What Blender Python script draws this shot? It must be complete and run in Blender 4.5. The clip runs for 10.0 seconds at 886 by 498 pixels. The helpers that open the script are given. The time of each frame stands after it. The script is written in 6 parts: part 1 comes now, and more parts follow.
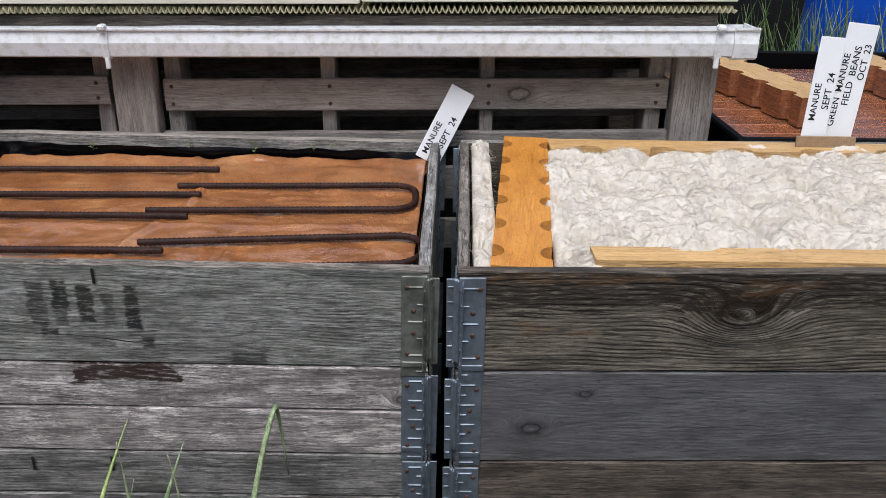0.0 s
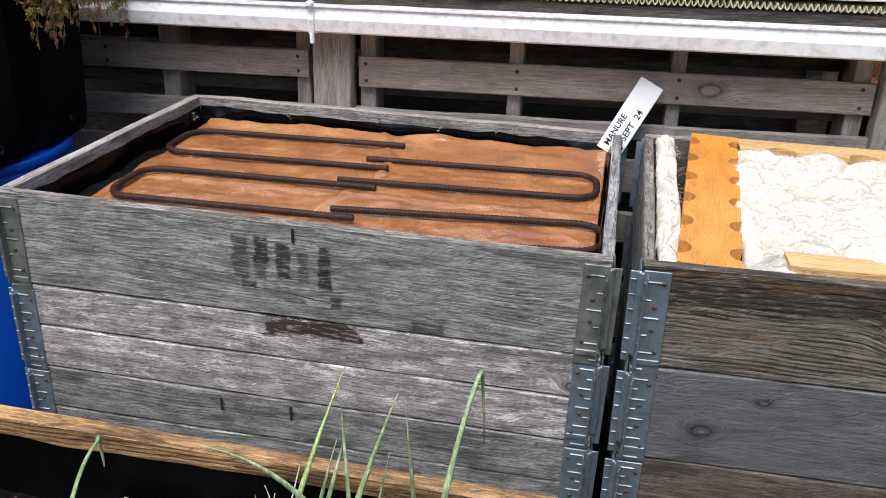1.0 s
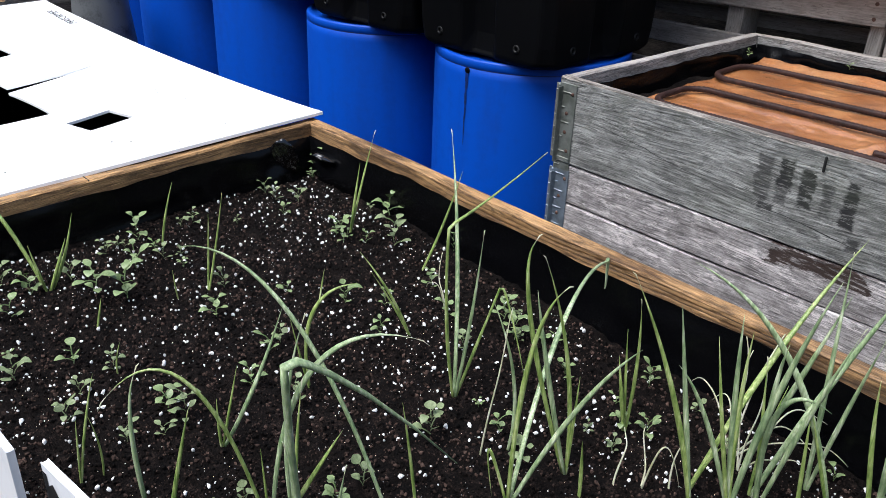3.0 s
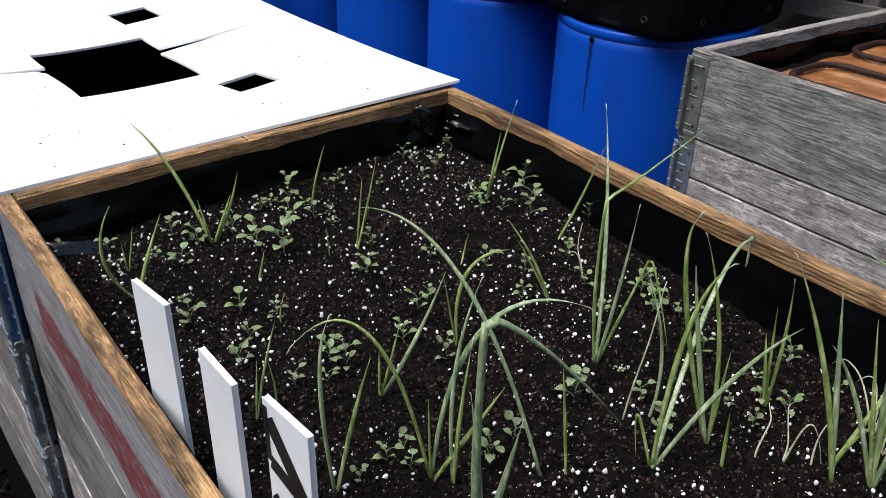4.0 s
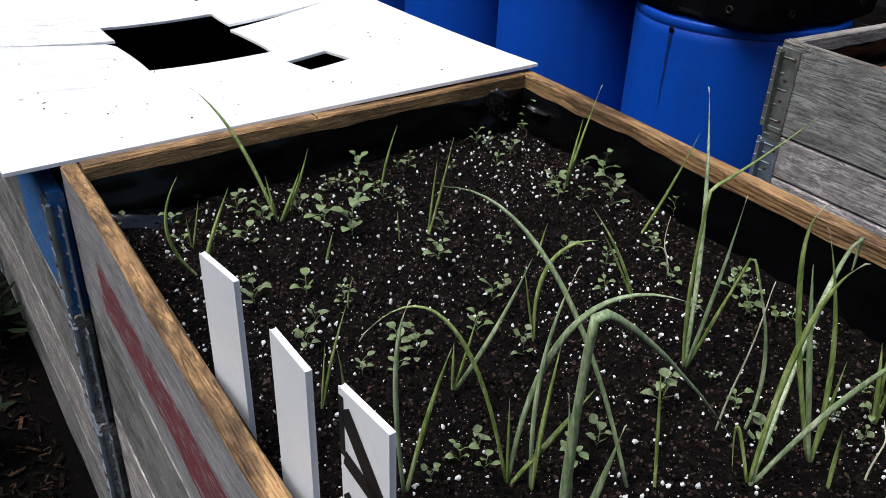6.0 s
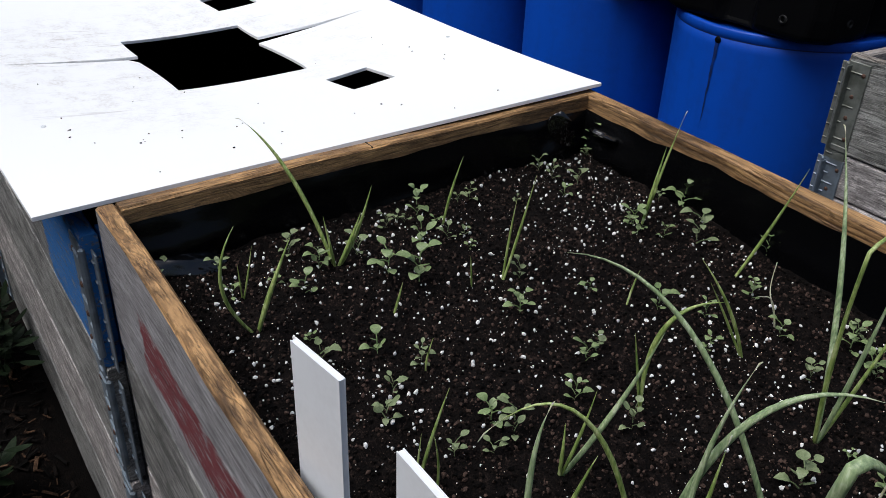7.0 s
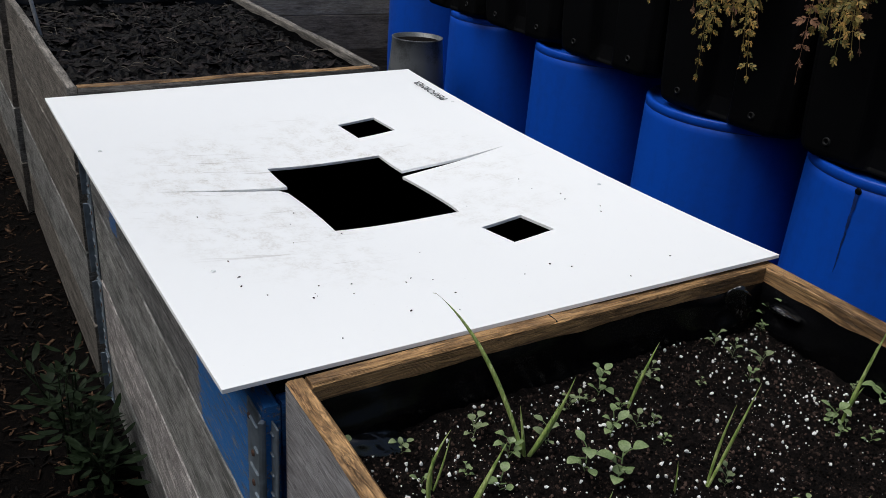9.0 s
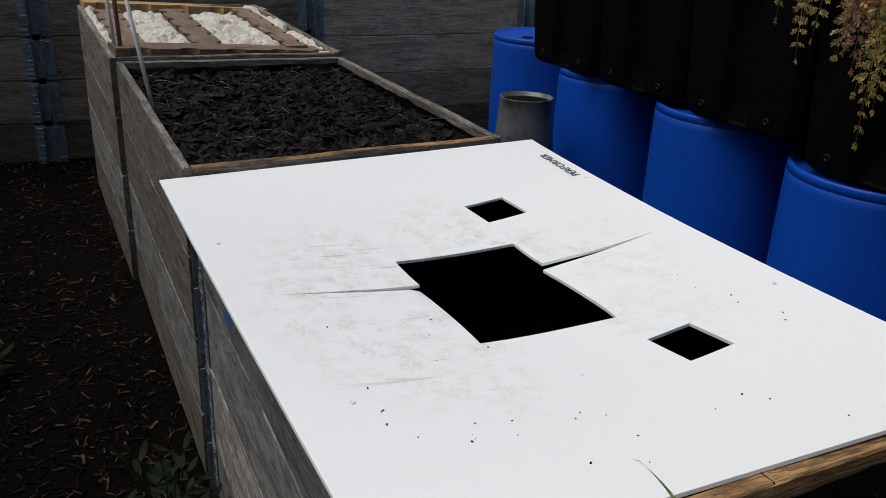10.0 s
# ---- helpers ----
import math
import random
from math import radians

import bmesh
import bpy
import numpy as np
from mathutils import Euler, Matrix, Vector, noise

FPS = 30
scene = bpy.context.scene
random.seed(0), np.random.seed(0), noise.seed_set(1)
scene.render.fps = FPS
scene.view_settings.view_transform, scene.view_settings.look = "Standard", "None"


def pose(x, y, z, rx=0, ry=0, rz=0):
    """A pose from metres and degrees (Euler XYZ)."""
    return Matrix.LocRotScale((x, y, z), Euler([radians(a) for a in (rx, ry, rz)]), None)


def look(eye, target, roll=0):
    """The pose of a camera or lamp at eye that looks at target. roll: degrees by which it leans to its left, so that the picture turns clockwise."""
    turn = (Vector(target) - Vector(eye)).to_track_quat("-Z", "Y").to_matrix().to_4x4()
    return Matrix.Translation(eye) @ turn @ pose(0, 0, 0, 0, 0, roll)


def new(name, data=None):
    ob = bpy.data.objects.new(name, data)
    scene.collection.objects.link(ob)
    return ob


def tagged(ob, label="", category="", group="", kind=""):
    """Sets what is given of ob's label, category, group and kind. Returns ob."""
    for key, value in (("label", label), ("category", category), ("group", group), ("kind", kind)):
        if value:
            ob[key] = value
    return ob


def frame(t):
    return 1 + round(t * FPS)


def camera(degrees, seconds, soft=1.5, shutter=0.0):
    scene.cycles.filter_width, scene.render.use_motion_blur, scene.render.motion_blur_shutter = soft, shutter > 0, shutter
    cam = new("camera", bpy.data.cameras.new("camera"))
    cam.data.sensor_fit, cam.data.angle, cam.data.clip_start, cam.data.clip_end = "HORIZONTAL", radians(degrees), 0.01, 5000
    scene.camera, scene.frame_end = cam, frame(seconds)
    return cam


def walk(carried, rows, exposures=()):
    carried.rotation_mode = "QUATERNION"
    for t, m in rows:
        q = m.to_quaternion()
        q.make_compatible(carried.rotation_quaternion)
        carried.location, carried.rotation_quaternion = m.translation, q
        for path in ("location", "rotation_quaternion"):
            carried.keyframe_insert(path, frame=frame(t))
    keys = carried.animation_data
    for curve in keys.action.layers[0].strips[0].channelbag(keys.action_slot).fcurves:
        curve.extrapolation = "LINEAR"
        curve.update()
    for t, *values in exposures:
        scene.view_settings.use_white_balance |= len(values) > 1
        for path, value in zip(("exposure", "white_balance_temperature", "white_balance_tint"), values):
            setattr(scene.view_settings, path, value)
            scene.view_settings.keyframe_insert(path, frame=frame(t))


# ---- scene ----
cam = camera(55.8, 10.0, soft=0.8)
METRES, EYE, TILT, LEAN, TURN = 8.0, 1.5, 0.0, 0.0, 0.0
EXPOSURES = [(0, 0.03, 6150, 10), (0.5, 0.36, 6150, 10), (1, 0.6, 6120, 10), (1.5, 0.76, 6050, 9), (2, 1.06, 6000, 9), (2.5, 0.9, 5930, 9), (3.2, 0.62, 5980, 9), (4.5, 0.17, 6150, 9), (5.2, 0.06, 6150, 9), (6.5, -0.03, 6150, 9), (7, -0.17, 6150, 9), (7.5, -0.31, 6180, 9), (8.5, -0.44, 6250, 8), (9, -0.44, 6280, 7), (9.5, -0.52, 6340, 6), (10, -0.66, 6400, 6)]
PATH = [
    (0, (-0.016, -1.318, 1.41), (0.036, 0.517, 0.616), 1.1),
    (0.5, (-0.032, -1.353, 1.411), (-0.245, 0.463, 0.599), 0.6),
    (1, (-0.084, -1.347, 1.403), (-0.374, 0.453, 0.581), 2.0),
    (1.5, (-0.06, -1.37, 1.39), (-0.664, 0.351, 0.568), 1.2),
    (2, (-0.039, -1.409, 1.367), (-0.951, 0.164, 0.533), 1.9),
    (2.5, (-0.053, -1.451, 1.338), (-1.179, -0.031, 0.491), 1.6),
    (3, (-0.054, -1.463, 1.296), (-1.328, -0.209, 0.4), 1.8),
    (3.2, (-0.06, -1.502, 1.296), (-1.352, -0.288, 0.369), 1.8),
    (4.3, (-0.074, -1.557, 1.328), (-1.508, -0.551, 0.363), 1.9),
    (4.5, (-0.075, -1.572, 1.333), (-1.54, -0.604, 0.376), 2.4),
    (5, (-0.113, -1.546, 1.298), (-1.588, -0.602, 0.331), 2.0),
    (5.2, (-0.121, -1.537, 1.292), (-1.582, -0.578, 0.319), 2.4),
    (6.3, (-0.146, -1.537, 1.274), (-1.587, -0.568, 0.282), 1.7),
    (6.5, (-0.189, -1.541, 1.278), (-1.627, -0.569, 0.284), 1.8),
    (7, (-0.293, -1.551, 1.271), (-1.729, -0.574, 0.278), 1.8),
    (7.5, (-0.343, -1.536, 1.253), (-1.754, -0.547, 0.237), 2.2),
    (8, (-0.367, -1.539, 1.257), (-1.751, -0.525, 0.229), 2.8),
    (8.5, (-0.415, -1.583, 1.3), (-1.809, -0.551, 0.302), 4.7),
    (9, (-0.479, -1.655, 1.341), (-2.05, -0.728, 0.521), 4.1),
    (9.5, (-0.548, -1.672, 1.359), (-2.198, -0.836, 0.598), 2.9),
    (10, (-0.701, -1.666, 1.363), (-2.393, -0.897, 0.626), 2.1),
]
walk(cam, [(t, look(eye, target, roll)) for t, eye, target, roll in PATH], EXPOSURES)

# ---- light ----
world = bpy.data.worlds.new("overcast_sky")
scene.world = world
world.use_nodes = True
_nt = world.node_tree
_sky = _nt.nodes.new("ShaderNodeTexSky")
_sky.sky_type, _sky.sun_disc = "NISHITA", False
_sky.sun_elevation, _sky.sun_rotation = radians(64), radians(193)
_sky.air_density, _sky.dust_density, _sky.ozone_density = 1.0, 6.0, 1.0
_bg = _nt.nodes["Background"]
_nt.links.new(_sky.outputs[0], _bg.inputs[0])
_bg.inputs[1].default_value = 0.11
sun = new("sun", bpy.data.lights.new("sun", "SUN"))
sun.data.energy, sun.data.angle, sun.data.color = 2.6, radians(45), (1.0, 0.99, 0.98)
sun.matrix_world = look((-0.82, -3.55, 7.6), (0, 0, 0))

# ---- helpers of this scene ----
UP = Vector((0, 0, 1))


def ground_z(x):
    """The garden rises gently towards the far end of the row."""
    return 0.0 if x > -1.2 else min(0.17, 0.045 * (-1.2 - x))


def part(name, bm, material, parent, label="", m=None):
    me = bpy.data.meshes.new(name)
    bm.to_mesh(me)
    bm.free()
    return part_of(name, me, material, parent, label, m)


def part_of(name, me, material, parent, label="", m=None):
    if material is not None and not me.materials:
        me.materials.append(material)
    ob = new(name, me)
    if parent is not None:
        ob.parent = parent
    if m is not None:
        ob.matrix_basis = m
    if label:
        ob["label"] = label
    return ob


def thing(name, label, category, m=None, group="", kind=""):
    ob = new(name)
    ob.empty_display_size = 0.05
    if m is not None:
        ob.matrix_basis = m
    return tagged(ob, label, category, group, kind)


def solo(name, bm, material, label, category, m=None, group="", kind=""):
    return tagged(part(name, bm, material, None, "", m), label, category, group, kind)


def smooth(bm):
    for f in bm.faces:
        f.smooth = True
    return bm


def add_box(bm, sx, sy, sz, c=(0, 0, 0), bevel=0.0, rot=None, seg=1):
    """A box of those sizes about c, its edges bevelled."""
    m = Matrix.Translation(c) @ (rot if rot is not None else Matrix()) @ Matrix.Diagonal((sx, sy, sz, 1))
    vs = bmesh.ops.create_cube(bm, size=1, matrix=m)["verts"]
    if bevel > 0:
        es = list({e for v in vs for e in v.link_edges})
        bmesh.ops.bevel(bm, geom=es, offset=bevel, segments=seg, affect="EDGES", clamp_overlap=True)
    return bm


def box(sx, sy, sz, c=(0, 0, 0), bevel=0.0, rot=None, seg=1):
    return add_box(bmesh.new(), sx, sy, sz, c, bevel, rot, seg)


def lathe(profile, n=40, bm=None, c=(0, 0, 0), close=False):
    """A turned form from (radius, height) pairs."""
    bm = bm or bmesh.new()
    rings = []
    for r, z in profile:
        if r < 1e-6:
            rings.append([bm.verts.new((c[0], c[1], c[2] + z))])
        else:
            rings.append([bm.verts.new((c[0] + r * math.cos(2 * math.pi * i / n), c[1] + r * math.sin(2 * math.pi * i / n), c[2] + z)) for i in range(n)])
    for a, b in zip(rings, rings[1:]):
        for i in range(n):
            j = (i + 1) % n
            q = [a[i % len(a)], a[j % len(a)], b[j % len(b)], b[i % len(b)]]
            q = list(dict.fromkeys(q))
            if len(q) > 2:
                bm.faces.new(q)
    bmesh.ops.recalc_face_normals(bm, faces=bm.faces)
    return smooth(bm)


def tube(bm, pts, radii, n=6, flat=1.0, caps=True):
    """A tube along pts with a radius at each; flat squeezes it across."""
    pts = [Vector(p) for p in pts]
    rings, side = [], None
    for i, p in enumerate(pts):
        d = (pts[min(i + 1, len(pts) - 1)] - pts[max(i - 1, 0)]).normalized()
        ref = side if side is not None else (Vector((1, 0, 0)) if abs(d.x) < 0.8 else Vector((0, 1, 0)))
        side = (ref - d * ref.dot(d)).normalized()
        other = d.cross(side)
        r = radii[i] if isinstance(radii, (list, tuple)) else radii
        rings.append([bm.verts.new(p + side * (r * math.cos(2 * math.pi * k / n)) + other * (r * flat * math.sin(2 * math.pi * k / n))) for k in range(n)])
    for a, b in zip(rings, rings[1:]):
        for k in range(n):
            f = bm.faces.new((a[k], a[(k + 1) % n], b[(k + 1) % n], b[k]))
            f.smooth = True
    if caps:
        bm.faces.new(rings[0][::-1])
        bm.faces.new(rings[-1])
    return bm


def sheet(nx, ny, fn):
    """A grid whose points fn(u, v) gives, u and v from 0 to 1."""
    bm = bmesh.new()
    g = [[bm.verts.new(fn(i / nx, j / ny)) for i in range(nx + 1)] for j in range(ny + 1)]
    for j in range(ny):
        for i in range(nx):
            f = bm.faces.new((g[j][i], g[j][i + 1], g[j + 1][i + 1], g[j + 1][i]))
            f.smooth = True
    return bm


def hum(x, y, z=0.0):
    return noise.noise((x, y, z))


# ---- materials ----
def nodes(name):
    m = bpy.data.materials.new(name)
    m.use_nodes = True
    nt = m.node_tree
    bsdf = nt.nodes["Principled BSDF"]
    return m, nt, bsdf


def N(nt, kind, ins=(), **props):
    """A node of that kind with its inputs set to values or linked from sockets."""
    n = nt.nodes.new(kind)
    for k, v in props.items():
        setattr(n, k, v)
    for k, v in dict(ins).items():
        if hasattr(v, "is_output"):
            nt.links.new(v, n.inputs[k])
        else:
            n.inputs[k].default_value = v
    return n


def ramp(nt, fac, *stops):
    n = N(nt, "ShaderNodeValToRGB", {0: fac})
    el = n.color_ramp.elements
    while len(el) < len(stops):
        el.new(0.5)
    for e, (p, c) in zip(el, stops):
        e.position = p
        e.color = (*c, 1) if len(c) == 3 else c
    return n.outputs[0]


def grey(v):
    return (v, v, v)


def mix(nt, fac, a, b, blend="MIX"):
    n = N(nt, "ShaderNodeMix", data_type="RGBA", blend_type=blend)
    for i, v in ((0, fac), (6, a), (7, b)):
        if hasattr(v, "is_output"):
            nt.links.new(v, n.inputs[i])
        else:
            n.inputs[i].default_value = (*v, 1) if isinstance(v, tuple) and len(v) == 3 else v
    return n.outputs[2]


def mth(nt, op, a, b=0.0, c=0.0):
    return N(nt, "ShaderNodeMath", {0: a, 1: b, 2: c}, operation=op).outputs[0]


def tex(nt, vec, scale, detail=4.0, rough=0.55, distort=0.0):
    return N(nt, "ShaderNodeTexNoise", {"Vector": vec, "Scale": scale, "Detail": detail, "Roughness": rough, "Distortion": distort}).outputs[0]


def coords(nt, scale=(1, 1, 1), own=True):
    """Object coordinates, shifted for each object by its own random number."""
    tc = N(nt, "ShaderNodeTexCoord").outputs["Object"]
    mp = N(nt, "ShaderNodeMapping", {0: tc, "Scale": scale})
    if own:
        r = N(nt, "ShaderNodeObjectInfo").outputs["Random"]
        off = N(nt, "ShaderNodeCombineXYZ", {0: mth(nt, "MULTIPLY", r, 37.0), 1: mth(nt, "MULTIPLY", r, 91.0), 2: mth(nt, "MULTIPLY", r, 53.0)}).outputs[0]
        nt.links.new(off, mp.inputs["Location"])
    return mp.outputs[0]


def bump(nt, bsdf, height, strength=0.3, dist=0.002):
    b = N(nt, "ShaderNodeBump", {"Height": height, "Strength": strength, "Distance": dist})
    nt.links.new(b.outputs[0], bsdf.inputs["Normal"])


def wood(name, light, dark, stain=(0.05, 0.045, 0.04), stain_amount=0.5, knots=0.6, rough=0.75, moss=0.0, tint=0.12, coat=0.0, eyes=(), paint=(), flake=0.35, flakes=(12.0, 60.0, 130.0), checks=0.6, figure=0.5, pitch=0.0075, cracks=(), grit=1.0):
    """Sawn wood with the grain along each piece's own x. eyes: knots as (x, z, radius); paint: worn patches as (x0, x1, z0, z1, colour, raggedness, cover); cracks: splits as (x0, z0, x1, z1, width); grit: how short the grain is broken."""
    m, nt, b = nodes(name)
    base = coords(nt, own=not (eyes or paint or cracks))

    def by(v, sx, sy, sz):
        return N(nt, "ShaderNodeVectorMath", {0: v, 1: (sx, sy, sz)}, operation="MULTIPLY").outputs[0]

    sep = N(nt, "ShaderNodeSeparateXYZ", {0: base})
    slow = tex(nt, by(base, 1.6, 6.0, 6.0), 1.0, 2.0)
    slow2 = tex(nt, by(base, 6.0, 20.0, 24.0), 1.0, 3.0)
    across = mth(nt, "ADD", mth(nt, "ADD", sep.outputs[2], mth(nt, "MULTIPLY", slow, 0.06)), mth(nt, "MULTIPLY", slow2, 0.006))
    # small knots strewn about: the grain closes round them
    vor = N(nt, "ShaderNodeTexVoronoi", {"Vector": by(base, 3.2, 8.0, 9.0), "Scale": 1.0, "Randomness": 1.0})
    d = vor.outputs["Distance"]
    wob = tex(nt, base, 70.0, 4.0, 0.65)
    near = mth(nt, "EXPONENT", mth(nt, "MULTIPLY", mth(nt, "MULTIPLY", d, d), -30.0))
    across = mth(nt, "ADD", across, mth(nt, "MULTIPLY", mth(nt, "MULTIPLY", near, d), 0.05 * knots))
    spots = []
    for ex, ez, er in eyes:
        dx = mth(nt, "MULTIPLY", mth(nt, "SUBTRACT", sep.outputs[0], ex), 0.6)
        dz = mth(nt, "SUBTRACT", sep.outputs[2], ez)
        dist = mth(nt, "DIVIDE", mth(nt, "SQRT", mth(nt, "ADD", mth(nt, "MULTIPLY", dx, dx), mth(nt, "MULTIPLY", dz, dz))), er)
        fall = mth(nt, "EXPONENT", mth(nt, "MULTIPLY", mth(nt, "MULTIPLY", dist, dist), -0.3))
        own = mth(nt, "SUBTRACT", mth(nt, "MULTIPLY", dist, er * 0.9), across)
        across = mth(nt, "ADD", across, mth(nt, "MULTIPLY", fall, own))
        rag = mth(nt, "ADD", dist, mth(nt, "MULTIPLY", mth(nt, "SUBTRACT", wob, 0.5), 1.1))
        spots.append(ramp(nt, mth(nt, "MULTIPLY", rag, 0.4), (0.1, grey(0.15)), (0.3, grey(0.35)), (0.4, grey(0.95)), (0.5, grey(0.45)), (0.85, grey(0.0))))
    warped = N(nt, "ShaderNodeCombineXYZ", {0: sep.outputs[0], 1: sep.outputs[1], 2: across}).outputs[0]
    # growth rings: thin dark lines that wander, fade and close round the knots
    wander = tex(nt, by(base, 9.0, 40.0, 70.0), 1.0, 3.0, 0.6)
    phase = mth(nt, "ADD", mth(nt, "MULTIPLY", across, 6.2832 / pitch), mth(nt, "MULTIPLY", wander, 5.0))
    ring = mth(nt, "POWER", mth(nt, "ADD", 0.5, mth(nt, "MULTIPLY", mth(nt, "SINE", phase), 0.5)), 2.6)
    fade = ramp(nt, tex(nt, by(base, 3.2, 12.0, 17.0), 1.0, 3.0), (0.36, grey(0.1)), (0.62, grey(1)))
    ring = mth(nt, "MULTIPLY", ring, fade)
    mottle = tex(nt, by(warped, 10.0 * grit, 26.0, 30.0), 1.0, 9.0, 0.75)
    fibre = tex(nt, by(warped, 40.0 * grit, 500.0, 800.0), 1.0, 2.0, 0.6)
    blot = tex(nt, by(base, 5.0, 16.0, 26.0), 1.0, 7.0, 0.7)
    bleach = tex(nt, by(warped, *flakes), 1.0, 6.0, 0.75)
    speck = tex(nt, by(base, 60.0, 190.0, 190.0), 1.0, 3.0, 0.6)
    grain = mth(nt, "ADD", mth(nt, "MULTIPLY", mottle, 0.75), mth(nt, "MULTIPLY", fibre, 0.3))
    grain = mth(nt, "SUBTRACT", grain, mth(nt, "MULTIPLY", ring, 0.22 * figure))
    mid = tuple(0.42 * p + 0.58 * q for p, q in zip(light, dark))
    col = ramp(nt, grain, (0.32, dark), (0.45, mid), (0.55, tuple(0.8 * p + 0.2 * q for p, q in zip(light, dark))), (0.68, light))
    torn = mth(nt, "ADD", bleach, mth(nt, "MULTIPLY", mth(nt, "SUBTRACT", fibre, 0.5), 0.25))
    col = mix(nt, mth(nt, "MULTIPLY", ramp(nt, torn, (0.52, grey(0)), (0.585, grey(1))), flake), col, tuple(min(0.85, 1.6 * c) for c in light))
    # short dark dashes where the soft wood has weathered out
    dash = ramp(nt, tex(nt, by(warped, 24.0 * grit, 90.0, 210.0), 1.0, 6.0, 0.7), (0.54, grey(0)), (0.6, grey(1)))
    col = mix(nt, mth(nt, "MULTIPLY", dash, 0.4 * checks), col, tuple(0.4 * c for c in dark))
    col = mix(nt, mth(nt, "MULTIPLY", ramp(nt, blot, (0.5, grey(0)), (0.62, grey(1))), stain_amount), col, stain)
    col = mix(nt, mth(nt, "MULTIPLY", ramp(nt, speck, (0.6, grey(0)), (0.68, grey(1))), 0.55), col, tuple(0.5 * c for c in dark))
    # fine checks that run with the grain, opening and closing
    line = tex(nt, by(warped, 3.0, 40.0, 130.0), 1.0, 3.0, 0.6)
    opened = ramp(nt, tex(nt, by(base, 7.0, 20.0, 40.0), 1.0, 3.0), (0.44, grey(0)), (0.56, grey(1)))
    check = mth(nt, "MULTIPLY", ramp(nt, mth(nt, "ABSOLUTE", mth(nt, "SUBTRACT", line, 0.5)), (0.006, grey(1)), (0.03, grey(0))), opened)
    line2 = tex(nt, by(warped, 3.5 * grit, 90.0, 330.0), 1.0, 2.0, 0.6)
    check2 = mth(nt, "MULTIPLY", ramp(nt, mth(nt, "ABSOLUTE", mth(nt, "SUBTRACT", line2, 0.5)), (0.01, grey(0.8)), (0.04, grey(0))), mth(nt, "SUBTRACT", 1.0, mth(nt, "MULTIPLY", opened, 0.5)))
    check = mth(nt, "MAXIMUM", check, check2)
    col = mix(nt, mth(nt, "MULTIPLY", check, checks), col, tuple(0.3 * c for c in dark))
    for x0, z0, x1, z1, width in cracks:
        along = mth(nt, "DIVIDE", mth(nt, "SUBTRACT", sep.outputs[0], x0), x1 - x0)
        centre = mth(nt, "ADD", mth(nt, "ADD", mth(nt, "MULTIPLY", along, z1 - z0), z0), mth(nt, "MULTIPLY", mth(nt, "SUBTRACT", slow2, 0.5), 0.022))
        taper = mth(nt, "MULTIPLY", mth(nt, "SQRT", mth(nt, "MAXIMUM", mth(nt, "MULTIPLY", along, mth(nt, "SUBTRACT", 1.0, along)), 0.0)), 2 * width)
        gap = mth(nt, "SUBTRACT", mth(nt, "ABSOLUTE", mth(nt, "SUBTRACT", sep.outputs[2], centre)), mth(nt, "MULTIPLY", taper, mth(nt, "ADD", wob, 0.5)))
        split = ramp(nt, mth(nt, "ADD", mth(nt, "MULTIPLY", gap, 600.0), 0.5), (0.3, grey(1)), (0.7, grey(0)))
        split = mth(nt, "MULTIPLY", split, mth(nt, "GREATER_THAN", taper, 0.0))
        check = mth(nt, "MAXIMUM", check, split)
        col = mix(nt, split, col, tuple(0.25 * c for c in dark))
    knot = mth(nt, "MULTIPLY", ramp(nt, mth(nt, "ADD", d, mth(nt, "MULTIPLY", mth(nt, "SUBTRACT", wob, 0.5), 0.06)), (0.05, grey(1)), (0.085, grey(0))), knots)
    col = mix(nt, knot, col, tuple(0.5 * c for c in stain))
    for sp in spots:
        col = mix(nt, sp, col, tuple(0.5 * c for c in stain))
    worn_off = ramp(nt, tex(nt, by(base, 26.0, 100.0, 170.0), 1.0, 5.0, 0.7), (0.52, grey(1)), (0.6, grey(0.2))) if paint else None
    for x0, x1, z0, z1, pc, edge, strength in paint:
        hx, hz = (x1 - x0) / 2, (z1 - z0) / 2
        ax = mth(nt, "SUBTRACT", mth(nt, "ABSOLUTE", mth(nt, "SUBTRACT", sep.outputs[0], x0 + hx)), hx)
        az = mth(nt, "SUBTRACT", mth(nt, "ABSOLUTE", mth(nt, "SUBTRACT", sep.outputs[2], z0 + hz)), hz)
        rag = mth(nt, "ADD", mth(nt, "MULTIPLY", mth(nt, "SUBTRACT", blot, 0.5), edge * 1.6), mth(nt, "MULTIPLY", mth(nt, "SUBTRACT", bleach, 0.5), edge))
        inside = mth(nt, "ADD", mth(nt, "MAXIMUM", ax, az), rag)
        f = mth(nt, "MULTIPLY", ramp(nt, mth(nt, "ADD", mth(nt, "MULTIPLY", inside, 50.0), 0.5), (0.35, grey(1)), (0.6, grey(0))), strength)
        col = mix(nt, mth(nt, "MULTIPLY", f, worn_off), col, pc)
    if moss:
        green = ramp(nt, tex(nt, base, 9.0, 5.0), (0.5, grey(0)), (0.68, grey(1)))
        col = mix(nt, mth(nt, "MULTIPLY", green, moss), col, (0.09, 0.11, 0.06))
    each = N(nt, "ShaderNodeObjectInfo").outputs["Random"]
    val = mth(nt, "ADD", 1.0 - tint, mth(nt, "MULTIPLY", each, 2 * tint))
    col = N(nt, "ShaderNodeHueSaturation", {"Color": col, "Value": val}).outputs[0]
    nt.links.new(col, b.inputs["Base Color"])
    b.inputs["Roughness"].default_value = rough
